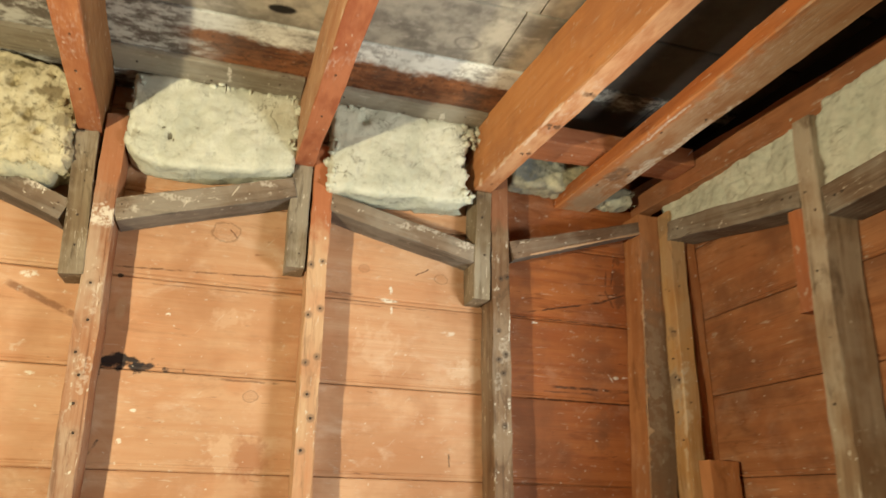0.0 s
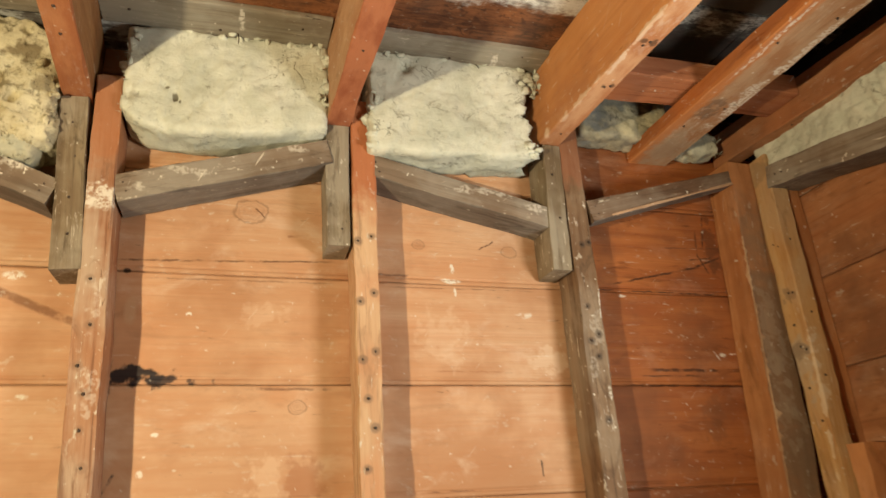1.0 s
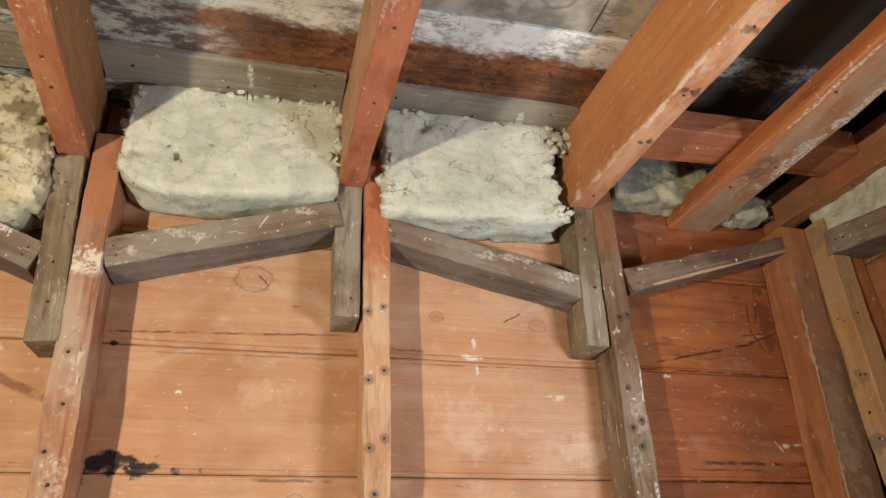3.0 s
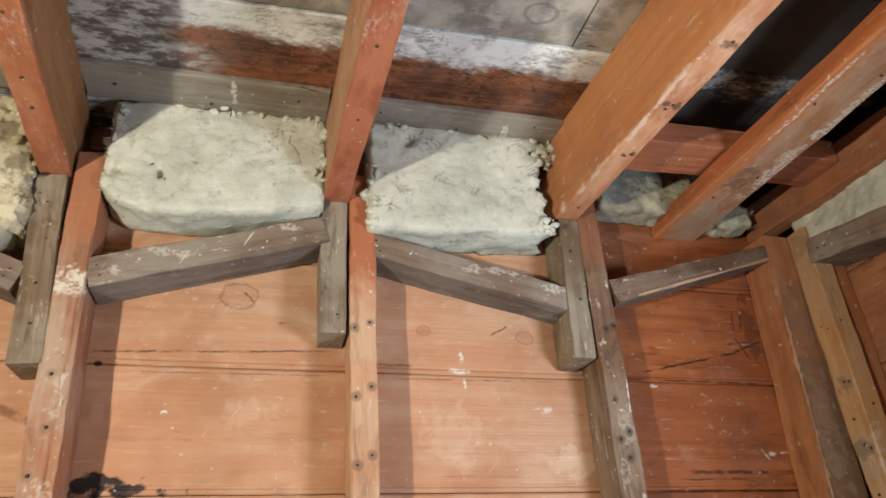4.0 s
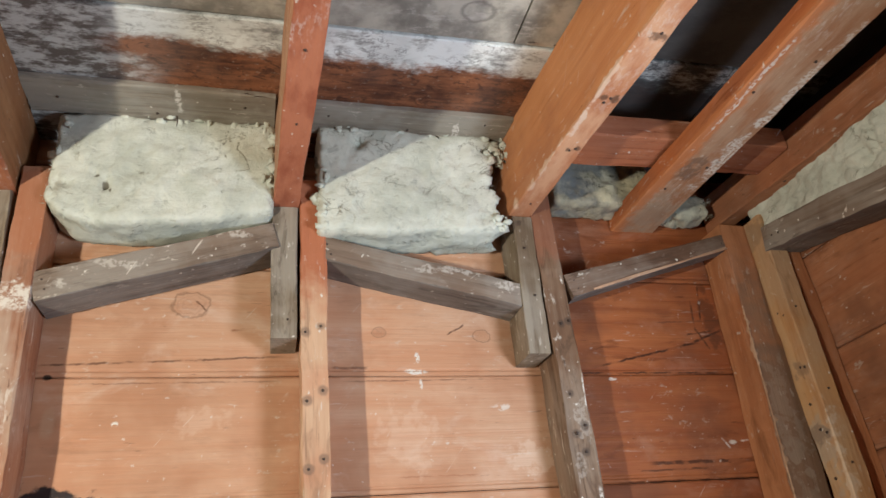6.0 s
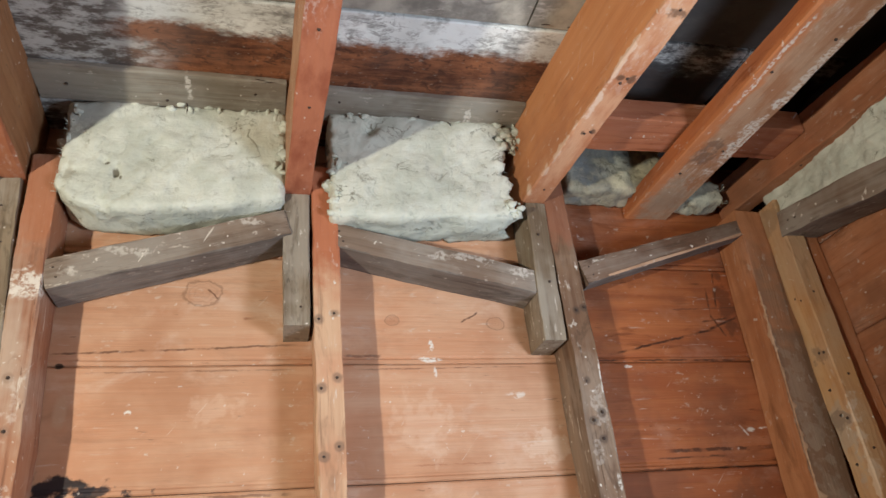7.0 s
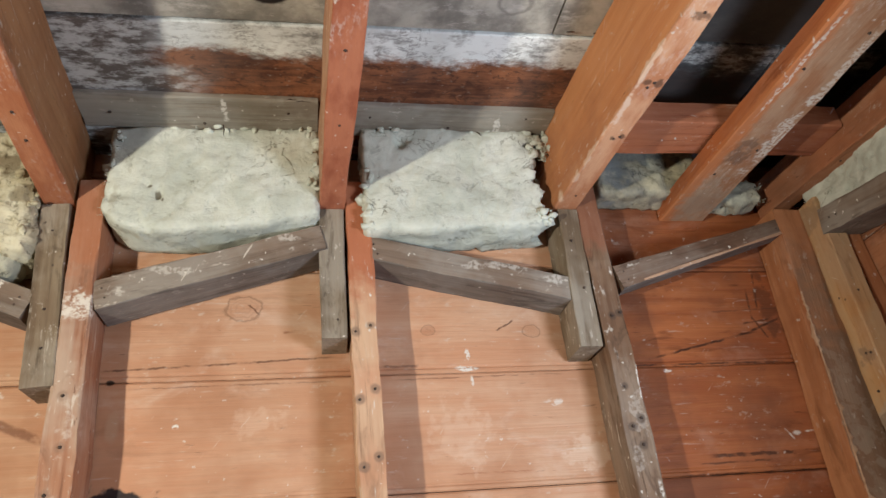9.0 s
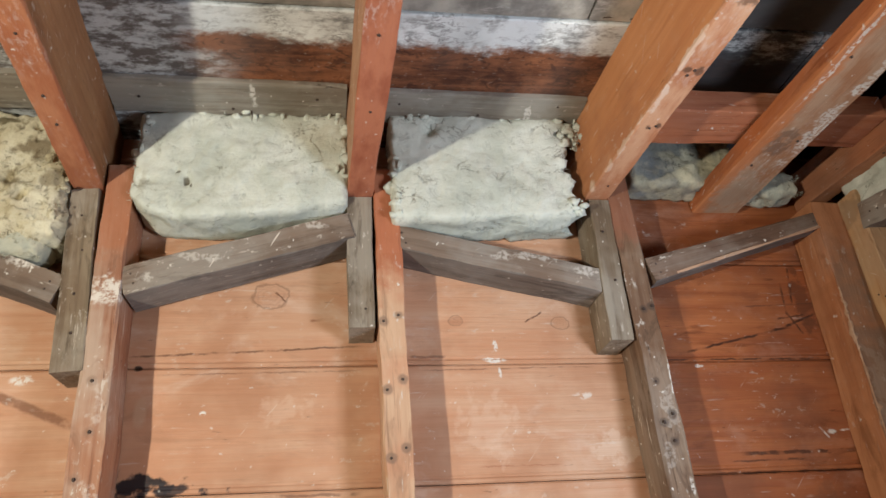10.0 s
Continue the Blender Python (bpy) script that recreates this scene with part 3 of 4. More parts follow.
def timber_mesh(length, w, h, rough=0.0008, bevel=0.003, seg=None, seed=0, taper=1.0):
    """A sawn timber along x from 0, its edges broken and its faces a little uneven; taper thins the far end."""
    bm = bmesh.new()
    seg = seg or max(2, min(130, int(length / 0.016)))
    c = min(bevel, w / 4, h / 4)
    sect = [(-w / 2 + c, -h / 2), (w / 2 - c, -h / 2), (w / 2, -h / 2 + c), (w / 2, h / 2 - c),
            (w / 2 - c, h / 2), (-w / 2 + c, h / 2), (-w / 2, h / 2 - c), (-w / 2, -h / 2 + c)]
    rings = []
    for i in range(seg + 1):
        x = length * i / seg
        ring = []
        chip = [max(0.35, 0.85 + 1.1 * noise.noise(Vector((x * 11, e * 5.1 + seed * 2.3, 4.0))) + 0.7 * noise.noise(Vector((x * 37, e * 3.3 + seed, 9.0)))) for e in range(4)]
        for k, (a, b) in enumerate(sect):
            cc = min(c * chip[((k + 1) // 2) % 4 if k else 0], w / 3, h / 3)
            a = math.copysign(w / 2 - (cc if abs(a) < w / 2 - c / 2 else 0.0), a)
            b = math.copysign(h / 2 - (cc if abs(b) < h / 2 - c / 2 else 0.0), b)
            q = Vector((x * 9 + seed * 3.7, k // 2 * 2.3 + seed, seed * 1.3))
            j = rough * noise.noise(q) * 2
            f = rough * noise.noise(q * 5.0)
            b = h / 2 - (h / 2 - b) * (1 + (taper - 1) * x / length)
            ring.append(bm.verts.new((x, a + (j + f) * (1 if a > 0 else -1), b + (j - f) * (1 if b > 0 else -1))))
        rings.append(ring)
    for r0, r1 in zip(rings, rings[1:]):
        for k in range(8):
            bm.faces.new((r0[k], r0[(k + 1) % 8], r1[(k + 1) % 8], r1[k]))
    bm.faces.new(rings[0][::-1])
    bm.faces.new(rings[-1])
    bmesh.ops.recalc_face_normals(bm, faces=bm.faces)
    return bm


def frame_of(a, b, side):
    """x from a to b, y along side as far as it can."""
    a, b, side = Vector(a), Vector(b), Vector(side)
    x = (b - a).normalized()
    y = (side - x * side.dot(x)).normalized()
    z = x.cross(y)
    m = Matrix((x, y, z)).transposed().to_4x4()
    m.translation = a
    return m


COUNT = [0]


def timber(name, a, b, w, h, side, material, label="", category="", parent=None, rough=0.0008, bevel=0.0022, group="", kind="", underside=None, taper=1.0):
    """A timber from a to b on its centre line, w across along side, h the other way."""
    COUNT[0] += 1
    bm = timber_mesh((Vector(b) - Vector(a)).length, w, h, rough, bevel, seed=COUNT[0], taper=taper)
    ob = part(name, bm, material, parent, label, frame_of(a, b, side))
    # downward faces take the given material; on blocking its colour holds the shade
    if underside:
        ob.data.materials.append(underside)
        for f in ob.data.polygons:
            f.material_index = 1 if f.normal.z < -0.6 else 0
    if category:
        tagged(ob, label, category, group, kind)
    return ob


def nail(place, normal, parent, r=0.0027):
    """A nail head, a little domed, lying on a face."""
    bm = bmesh.new()
    bmesh.ops.create_cone(bm, cap_ends=True, segments=9, radius1=r, radius2=r * 0.6, depth=0.0022)
    m = Vector(normal).to_track_quat("Z", "Y").to_matrix().to_4x4()
    m.translation = Vector(place) + Vector(normal) * 0.0006
    part("nail", bm, nail_metal, parent, "", m)


FRONT, BACK = 1.28, 1.356
DECK = 2.390


def planks(parent, origin, along, across, length, edges, thick, material):
    """Horizontal sheathing boards; across the lower edge of each runs a bead and an open joint."""
    out = Vector(along).cross(Vector(across))
    for i, (z0, z1) in enumerate(zip(edges, edges[1:])):
        h = z1 - z0 - 0.0014
        bm = bmesh.new()
        sect = [(0, -thick), (h, -thick), (h, -0.002), (h - 0.003, 0), (0.013, 0), (0.0105, -0.0018), (0.0085, -0.0018), (0.006, 0), (0.002, 0), (0, -0.002)]
        seg = 26
        rings = []
        for k in range(seg + 1):
            x = length * k / seg
            ring = []
            for z, y in sect:
                wob = 0.0012 * noise.noise(Vector((x * 5, i * 3.1, 0.3))) if y > -0.01 else 0
                ring.append(bm.verts.new((x, y + wob, z + (0.0012 * noise.noise(Vector((x * 7, i * 5.3, z * 9))) if z < 0.01 else 0))))
            rings.append(ring)
        m = len(sect)
        for r0, r1 in zip(rings, rings[1:]):
            for k in range(m):
                bm.faces.new((r0[k], r0[(k + 1) % m], r1[(k + 1) % m], r1[k]))
        bm.faces.new(rings[0][::-1])
        bm.faces.new(rings[-1])
        bmesh.ops.recalc_face_normals(bm, faces=bm.faces)
        mat = Matrix((Vector(along), out, Vector(across))).transposed().to_4x4()
        mat.translation = Vector(origin) + Vector(across) * z0
        part("plank", bm, material, parent, "", mat)


def slab(name, lo, hi, material, label, category, kind="structure"):
    bm = bmesh.new()
    bmesh.ops.create_cube(bm, size=1)
    for v in bm.verts:
        v.co = Vector([lo[i] + (v.co[i] + 0.5) * (hi[i] - lo[i]) for i in range(3)])
    return tagged(part(name, bm, material), label, category, kind=kind)


# ---- the room ----
X0, X1, Y0 = -2.2, 1.085, -2.6
slab("floor", (X0, Y0, -0.04), (X1 + 0.1, BACK + 0.1, 0.0), floor_mat, "worn brown floor boards", "floor")
slab("wall_west", (X0 - 0.06, Y0, 0), (X0, BACK, DECK), sheathing_dark, "plain brown board wall", "wall")
slab("wall_south", (X0 - 0.06, Y0 - 0.06, 0), (X1 + 0.1, Y0, DECK), sheathing_dark, "plain brown board wall", "wall")

EDGES = [0.0, 0.122, 0.306, 0.490, 0.674, 0.858, 1.042, 1.226, 1.410, 1.594, 1.778, 1.962, 2.146, 2.330, 2.384]
SIDE_EDGES = [0.0, 0.174, 0.352, 0.530, 0.708, 0.886, 1.064, 1.242, 1.420, 1.598, 1.776, 1.954, 2.132, 2.248]
wall_north = slab("wall_north", (X0, BACK + 0.022, 0), (X1 + 0.1, BACK + 0.05, DECK), sheathing_dark, "board wall of reddish pine planks behind open studs", "wall")


def boxes(name, spans, material):
    bm = bmesh.new()
    for lo, hi in spans:
        for v in bmesh.ops.create_cube(bm, size=1)["verts"]:
            v.co = Vector([lo[i] + (v.co[i] + 0.5) * (hi[i] - lo[i]) for i in range(3)])
    return part(name, bm, material)


wall_east = tagged(boxes("wall_east", (((X1 + 0.022, Y0, 0), (X1 + 0.05, BACK + 0.02, DECK)),), sheathing_dark),
                   "dark brown plank wall behind open studs", "wall", kind="structure")


def deck():
    """Boards of the deck above, all in one mesh, with open joints."""
    bm = bmesh.new()
    y = 1.211 + 0.178
    rng = random.Random(4)
    while y > Y0:
        cuts = [X0, rng.uniform(-1.4, -0.9), rng.uniform(0.46, 0.5) if 0.7 < y < 1.1 else rng.uniform(0.6, 0.9), X1 + 0.1]
        for a, b in zip(cuts, cuts[1:]):
            drop = rng.uniform(0, 0.002)
            vs = []
            n = 14
            for i in range(n + 1):
                x = a + 0.0015 + (b - a - 0.003) * i / n
                j = 0.0014 * noise.noise(Vector((x * 6, y * 9, 1)))
                vs.append([bm.verts.new(c) for c in ((x, y - 0.176 + j, DECK - drop + 0.002), (x, y - 0.174 + j, DECK - drop), (x, y - 0.004, DECK - drop),
                                                     (x, y - 0.002, DECK - drop + 0.002), (x, y - 0.002, DECK + 0.022), (x, y - 0.176, DECK + 0.022))])
            for r0, r1 in zip(vs, vs[1:]):
                for k in range(6):
                    bm.faces.new((r0[k], r0[(k + 1) % 6], r1[(k + 1) % 6], r1[k]))
            bm.faces.new(vs[0][::-1])
            bm.faces.new(vs[-1])
        y -= 0.178
    bmesh.ops.recalc_face_normals(bm, faces=bm.faces)
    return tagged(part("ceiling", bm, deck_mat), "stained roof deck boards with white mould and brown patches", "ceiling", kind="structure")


deck()
felt = plain("dark_roofing", (0.03, 0.03, 0.03), 0.9)
# added black strip stands in for the dark void above the side wall
slab("dark_gap_strip", (X1 - 0.012, Y0, 2.276), (X1 + 0.02, BACK, DECK - 0.003), felt, "added black strip for the unlit gap above the side wall boards", "felt")
slab("roof_cover", (X0, Y0, DECK + 0.03), (X1 + 0.1, BACK + 0.1, DECK + 0.05), felt, "dark roofing above the deck boards", "roof")


# ---- studs of the north wall ----
def stud(x0, x1, top, material, label, nails=(), lean=0.0):
    w = x1 - x0
    xc = (x0 + x1) / 2
    ob = timber("stud", (xc + lean, (FRONT + BACK) / 2 - 0.001, 0), (xc, (FRONT + BACK) / 2 - 0.001, top), w, BACK - FRONT - 0.003, (1, 0, 0), material, label, "stud",
                rough=0.0012, group="wall studs")
    for x, z in nails:
        nail((x, FRONT, z), (0, -1, 0), ob)
    return ob


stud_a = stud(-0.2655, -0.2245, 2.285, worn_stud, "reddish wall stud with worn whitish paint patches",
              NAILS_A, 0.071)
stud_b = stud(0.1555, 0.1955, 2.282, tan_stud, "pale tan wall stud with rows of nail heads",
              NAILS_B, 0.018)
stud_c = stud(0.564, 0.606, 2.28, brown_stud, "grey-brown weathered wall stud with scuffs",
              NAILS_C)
stud_z = stud(-0.655, -0.61, 2.285, worn_stud, "reddish worn wall stud")


def block(name, a, b, w, h, side, material, label, category, nails=(), normal=(0, -1, 0), group="", underside=None, taper=1.0):
    ob = timber(name, a, b, w, h, side, material, label, category, rough=0.0009, bevel=0.002, group=group, underside=underside, taper=taper)
    for p in nails:
        nail(p, normal, ob, 0.0024)
    return ob


MID = (FRONT + BACK) / 2
block("scab_block", (-0.273, MID, 1.944), (-0.2925, MID, 2.238), 0.042, 0.075, (1, 0, 0), grey_wood, "weathered grey scab block nailed beside a stud", "wood block",
      ((-0.281, FRONT, 2.06), (-0.276, FRONT, 2.00), (-0.28, FRONT, 2.13), (-0.290, FRONT, 2.19)), group="scab blocks")
block("scab_block", (0.132, MID + 0.003, 2.000), (0.132, MID + 0.003, 2.23), 0.040, 0.074, (1, 0, 0), grey_wood, "weathered grey scab block carrying a joist end", "wood block",
      ((0.138, FRONT + 0.004, 2.03),), group="scab blocks")
block("scab_block", (0.539, MID - 0.002, 1.968), (0.546, MID - 0.002, 2.224), 0.037, 0.076, (1, 0, 0), grey_wood, "olive-grey scab block under a joist end", "wood block",
      ((0.54, FRONT - 0.004, 2.16), (0.545, FRONT - 0.004, 2.07)), group="scab blocks")


def brace(x0, z0, x1, z1, h, label, material=dark_grey_wood, taper=1.0, depth=BACK - FRONT - 0.006):
    """A slanting block between two studs; z0 and z1 are the top front edge's ends."""
    dx, dz = x1 - x0, z1 - z0
    n = Vector((-dz, 0, dx)).normalized() * (-h / 2)
    y = FRONT + 0.002 + depth / 2
    a, b = Vector((x0, y, z0)) + n, Vector((x1, y, z1)) + n
    u = (b - a).normalized()
    nails = [(a + u * 0.012 + Vector((0, FRONT - 0.0 - a.y + 0.003, 0.008))), (a + u * 0.018 + Vector((0, FRONT - a.y + 0.003, -0.009))),
             (b - u * 0.014 + Vector((0, FRONT - b.y + 0.003, 0.006))), (b - u * 0.02 + Vector((0, FRONT - b.y + 0.003, -0.008)))]
    return block("blocking", a, b, depth, h, (0, 1, 0), material, label, "wood block", nails, group="slanting blocking", underside=shaded_under_wood, taper=taper)


brace(-0.226, 2.103, 0.1115, 2.1975, 0.0465, "dark grey slanting blocking between studs, splashed with white")
brace(0.1925, 2.1765, 0.531, 2.093, 0.042, "grey slanting blocking between studs, flaked with white")
thin = brace(0.608, 2.112, 0.957, 2.203, 0.045, "thin brown slanting blocking with a pale split edge", thin_wood, taper=0.66, depth=0.034)
timber("split_edge", (0.66, 1.2815, 2.0845), (0.956, 1.2815, 2.1745), 0.004, 0.005, (0, 1, 0), wood("pale_edge_wood", (0.62, 0.42, 0.29), (0.46, 0.27, 0.17), specks=0.6), parent=thin, label="pale split lower edge", rough=0.001, bevel=0.001)
brace(-0.609, 2.217, -0.296, 2.091, 0.046, "grey slanting blocking beside a scab block")


# ---- joists ----
def joist(x0, x1, z0, material, label, end=1.352, skew=0.0, nails=(), h=None):
    h = h or DECK - 0.002 - z0
    xc = (x0 + x1) / 2
    ob = timber("joist", (xc, end, z0 + h / 2), (xc + skew * (Y0 - end), Y0, z0 + h / 2), x1 - x0, h, (1, 0, 0), material, label, "joist", rough=0.001, group="ceiling joists")
    for x, y in nails:
        nail((x, y, z0), (0, 0, -1), ob, 0.0026)
    return ob


joist(-0.3165, -0.2735, 2.240, olive_joist, "orange-brown ceiling joist resting on a scab block", skew=-0.072, nails=((-0.280, 1.12), (-0.276, 1.06), (-0.266, 0.95)))
joist(0.1105, 0.1525, 2.232, red_joist, "reddish ceiling joist with white paint flecks", skew=-0.036, nails=((0.141, 1.064), (0.145, 0.92)))
joist(0.522, 0.563, 2.229, orange_joist, "orange ceiling joist with a worn lower edge", skew=-0.052, nails=((0.566, 0.955), (0.560, 0.965), (0.564, 1.075), (0.556, 1.08), (0.575, 0.83), (0.550, 1.24)))
joist(0.763, 0.857, 2.241, mouldy_joist, "red flat ceiling joist whose underside is grey with mould", h=0.034, nails=((0.79, 1.19), (0.83, 1.12), (0.785, 0.93), (0.835, 0.86)))
joist(0.981, 1.021, 2.244, brown_joist, "brown end joist along the wall", end=1.352, skew=-0.07, h=0.074, nails=((1.012, 1.15), (1.022, 1.02), (1.035, 0.80)))

# nailing strip on the deck along the wall, and the red block between two joists
for x0, x1, near in ((-0.66, -0.302, 1.176), (-0.262, 0.112, 1.183), (0.156, 0.527, 1.196)):
    strip_ob = timber("nailing_strip", (x0, near + 0.0405, DECK - 0.006), (x1, near + 0.0465, DECK - 0.006), 0.083, 0.011, (0, 1, 0), strip_wood, "flat grey board strip under the deck", "board", group="nailing strips")
    for u, y in ((0.12, 1.225), (0.5, 1.25), (0.87, 1.22)):
        nail((x0 + (x1 - x0) * u, y, DECK - 0.0115), (0, 0, -1), strip_ob, 0.0026)


def shiner(root, tip, r=0.0013):
    """A bent nail whose point comes through a board."""
    root, tip = Vector(root), Vector(tip)
    mid = root.lerp(tip, 0.55) + Vector((0.0015, -0.001, 0))
    bm = bmesh.new()
    rings = []
    for p, k in ((root, 1.0), (mid, 1.0), (tip, 0.35)):
        rings.append([bm.verts.new(p + Vector((math.cos(a), math.sin(a), 0)) * r * k) for a in (0, 1.257, 2.513, 3.770, 5.027)])
    for r0, r1 in zip(rings, rings[1:]):
        for k in range(5):
            bm.faces.new((r0[k], r0[(k + 1) % 5], r1[(k + 1) % 5], r1[k]))
    bm.faces.new(rings[0][::-1])
    bm.faces.new(rings[-1])
    bmesh.ops.recalc_face_normals(bm, faces=bm.faces)
    tagged(part("bent_nail", bm, nail_metal), "dark bent nail point sticking through a board", "nail", "bent nails")


shiner((0.492, 1.026, DECK + 0.002), (0.500, 1.010, DECK - 0.013))
shiner((0.535, 1.026, DECK + 0.002), (0.545, 1.012, DECK - 0.012))
shiner((0.078, 1.190, DECK - 0.010), (0.090, 1.176, DECK - 0.022))
shiner((0.070, 1.186, DECK - 0.010), (0.064, 1.174, DECK - 0.020))
shiner((-0.046, 1.255, DECK - 0.009), (-0.044, 1.252, DECK - 0.034))
shiner((0.395, 1.262, DECK - 0.009), (0.400, 1.252, DECK - 0.026))
for x0, x1 in ((0.577, 0.993),):
    head = timber("header_block", (x0, 1.143, 2.301), (x1, 1.143, 2.301), 0.087, 0.043, (0, 1, 0), red_pine, "reddish block nailed between ceiling joists", "wood block", group="header blocks")
    for x, y in ((x0 + 0.02, 1.13), (x0 + 0.024, 1.16), (0.90, 1.14)):
        nail((x, y, 2.2795), (0, 0, -1), head, 0.0024)

# ---- the corner and the east wall ----
post = timber("corner_post", (0.8935, 1.3180, 0), (0.9935, 1.3180, 2.224), 0.070, 0.073, (1, 0, 0), post_wood, "brown corner post with a pale splintered edge", "post", rough=0.0018)
pale_wood = wood("pale_split_wood", (0.66, 0.48, 0.34), (0.50, 0.30, 0.17), (0.36, 0.20, 0.11), 0.7, 0.4)


def torn_edge(foot, slope, y, z0, z1, parent):
    """A pale ribbon of torn wood along an upright edge, its inner side ragged."""
    bm = bmesh.new()
    rows = []
    for i in range(int((z1 - z0) / 0.004)):
        z = z0 + i * 0.004
        x = foot + slope * z
        q = Vector((z * 22, 3.0, 1.0))
        a = 0.0012 + 0.013 * max(0.0, 0.02 + noise.noise(q) + 0.6 * noise.noise(q * 3.7))
        b = 0.0012 + 0.020 * max(0.0, -0.05 + noise.noise(q + Vector((0, 9, 0))) + 0.6 * noise.noise(q * 4.1))
        out = 0.0012 + 0.0008 * noise.noise(q * 6)
        rows.append([bm.verts.new(c) for c in ((x - out * 0.3, y + a, z), (x - out, y + a * 0.5, z), (x - out, y - out, z), (x + b * 0.5, y - out, z), (x + b, y - out * 0.3, z), (x + 0.001, y + 0.001, z))])
    for r0, r1 in zip(rows, rows[1:]):
        for k in range(6):
            bm.faces.new((r0[k], r0[(k + 1) % 6], r1[(k + 1) % 6], r1[k]))
    bm.faces.new(rows[0][::-1])
    bm.faces.new(rows[-1])
    bmesh.ops.recalc_face_normals(bm, faces=bm.faces)
    part("torn_edge", bm, pale_wood, parent, "pale torn edge")


torn_edge(0.8585, 0.045, 1.281, 1.25, 2.06, post)
corner = timber("corner_stud", (0.925, 1.158, 0), (1.029, 1.258, 2.222), 0.040, 0.046, (1, 0, 0), yellow_wood, "yellowish pine corner stud with nail heads", "stud", rough=0.0011, bevel=0.0025)
timber("corner_strip", (0.975, 1.112, 0), (1.036, 1.187, 1.636), 0.072, 0.036, (1, 0, 0), post_wood, "brown pine strip nailed in front of the corner stud", "board", rough=0.0015)
timber("backing_stud", (1.068, 1.27, 0), (1.068, 1.27, 2.22), 0.032, 0.06, (1, 0, 0), post_wood, "dark brown backing stud in the corner", "stud")
for y, z in ((1.262, 2.028), (1.250, 2.020), (1.253, 1.923), (1.243, 1.921), (1.259, 1.86), (1.255, 1.817), (1.244, 1.810), (1.258, 1.74), (1.247, 1.68)):
    nail((0.905 + 0.0468 * z, y - 0.045 * (2.15 - z), z), (-1, 0, 0), corner)
for x, z in ((1.022, 2.03), (1.030, 1.88), (1.025, 1.76)):
    nail((x - 0.0468 * (2.2 - z), 1.135 + 0.045 * z, z), (0, -1, 0), corner, 0.0024)
stud_e = timber("stud", (1.041, 0.905, 0), (1.041, 0.808, 2.244), 0.043, 0.078, (0, 1, 0), side_stud, "grey-brown worn stud of the side wall", "stud", rough=0.0014, group="wall studs")
for dy, z in ((0.008, 2.10), (-0.009, 2.06), (0.004, 1.95), (-0.006, 1.83), (0.006, 1.72)):
    nail((1.002, 0.905 - 0.0432 * z + dy, z), (-1, 0, 0), stud_e)
timber("scab_block", (1.045, 0.866, 1.886), (1.045, 0.857, 2.08), 0.04, 0.07, (0, 1, 0), red_pine, "reddish scab block nailed beside a stud", "wood block", group="scab blocks")


def east_brace(y0, z0, y1, z1, h, label):
    d = Vector((0, y1 - y0, z1 - z0))
    n = Vector((0, d.z, -d.y)).normalized() * (h / 2)
    if n.z > 0:
        n = -n
    ob = timber("blocking", Vector((1.041, y0, z0)) + n, Vector((1.041, y1, z1)) + n, 0.078, h, (1, 0, 0), dark_grey_wood, label, "wood block", rough=0.0012, group="slanting blocking", underside=shaded_under_wood)
    for u in (0.06, 0.1, 0.9, 0.95):
        p = Vector((1.0015, y0, z0)).lerp(Vector((1.0015, y1, z1)), u) + n
        nail(p, (-1, 0, 0), ob, 0.0024)


east_brace(1.230, 2.192, 0.833, 2.124, 0.048, "grey-brown slanting blocking of the side wall")
east_brace(0.787, 2.098, 0.40, 2.118, 0.058, "grey blocking of the side wall")


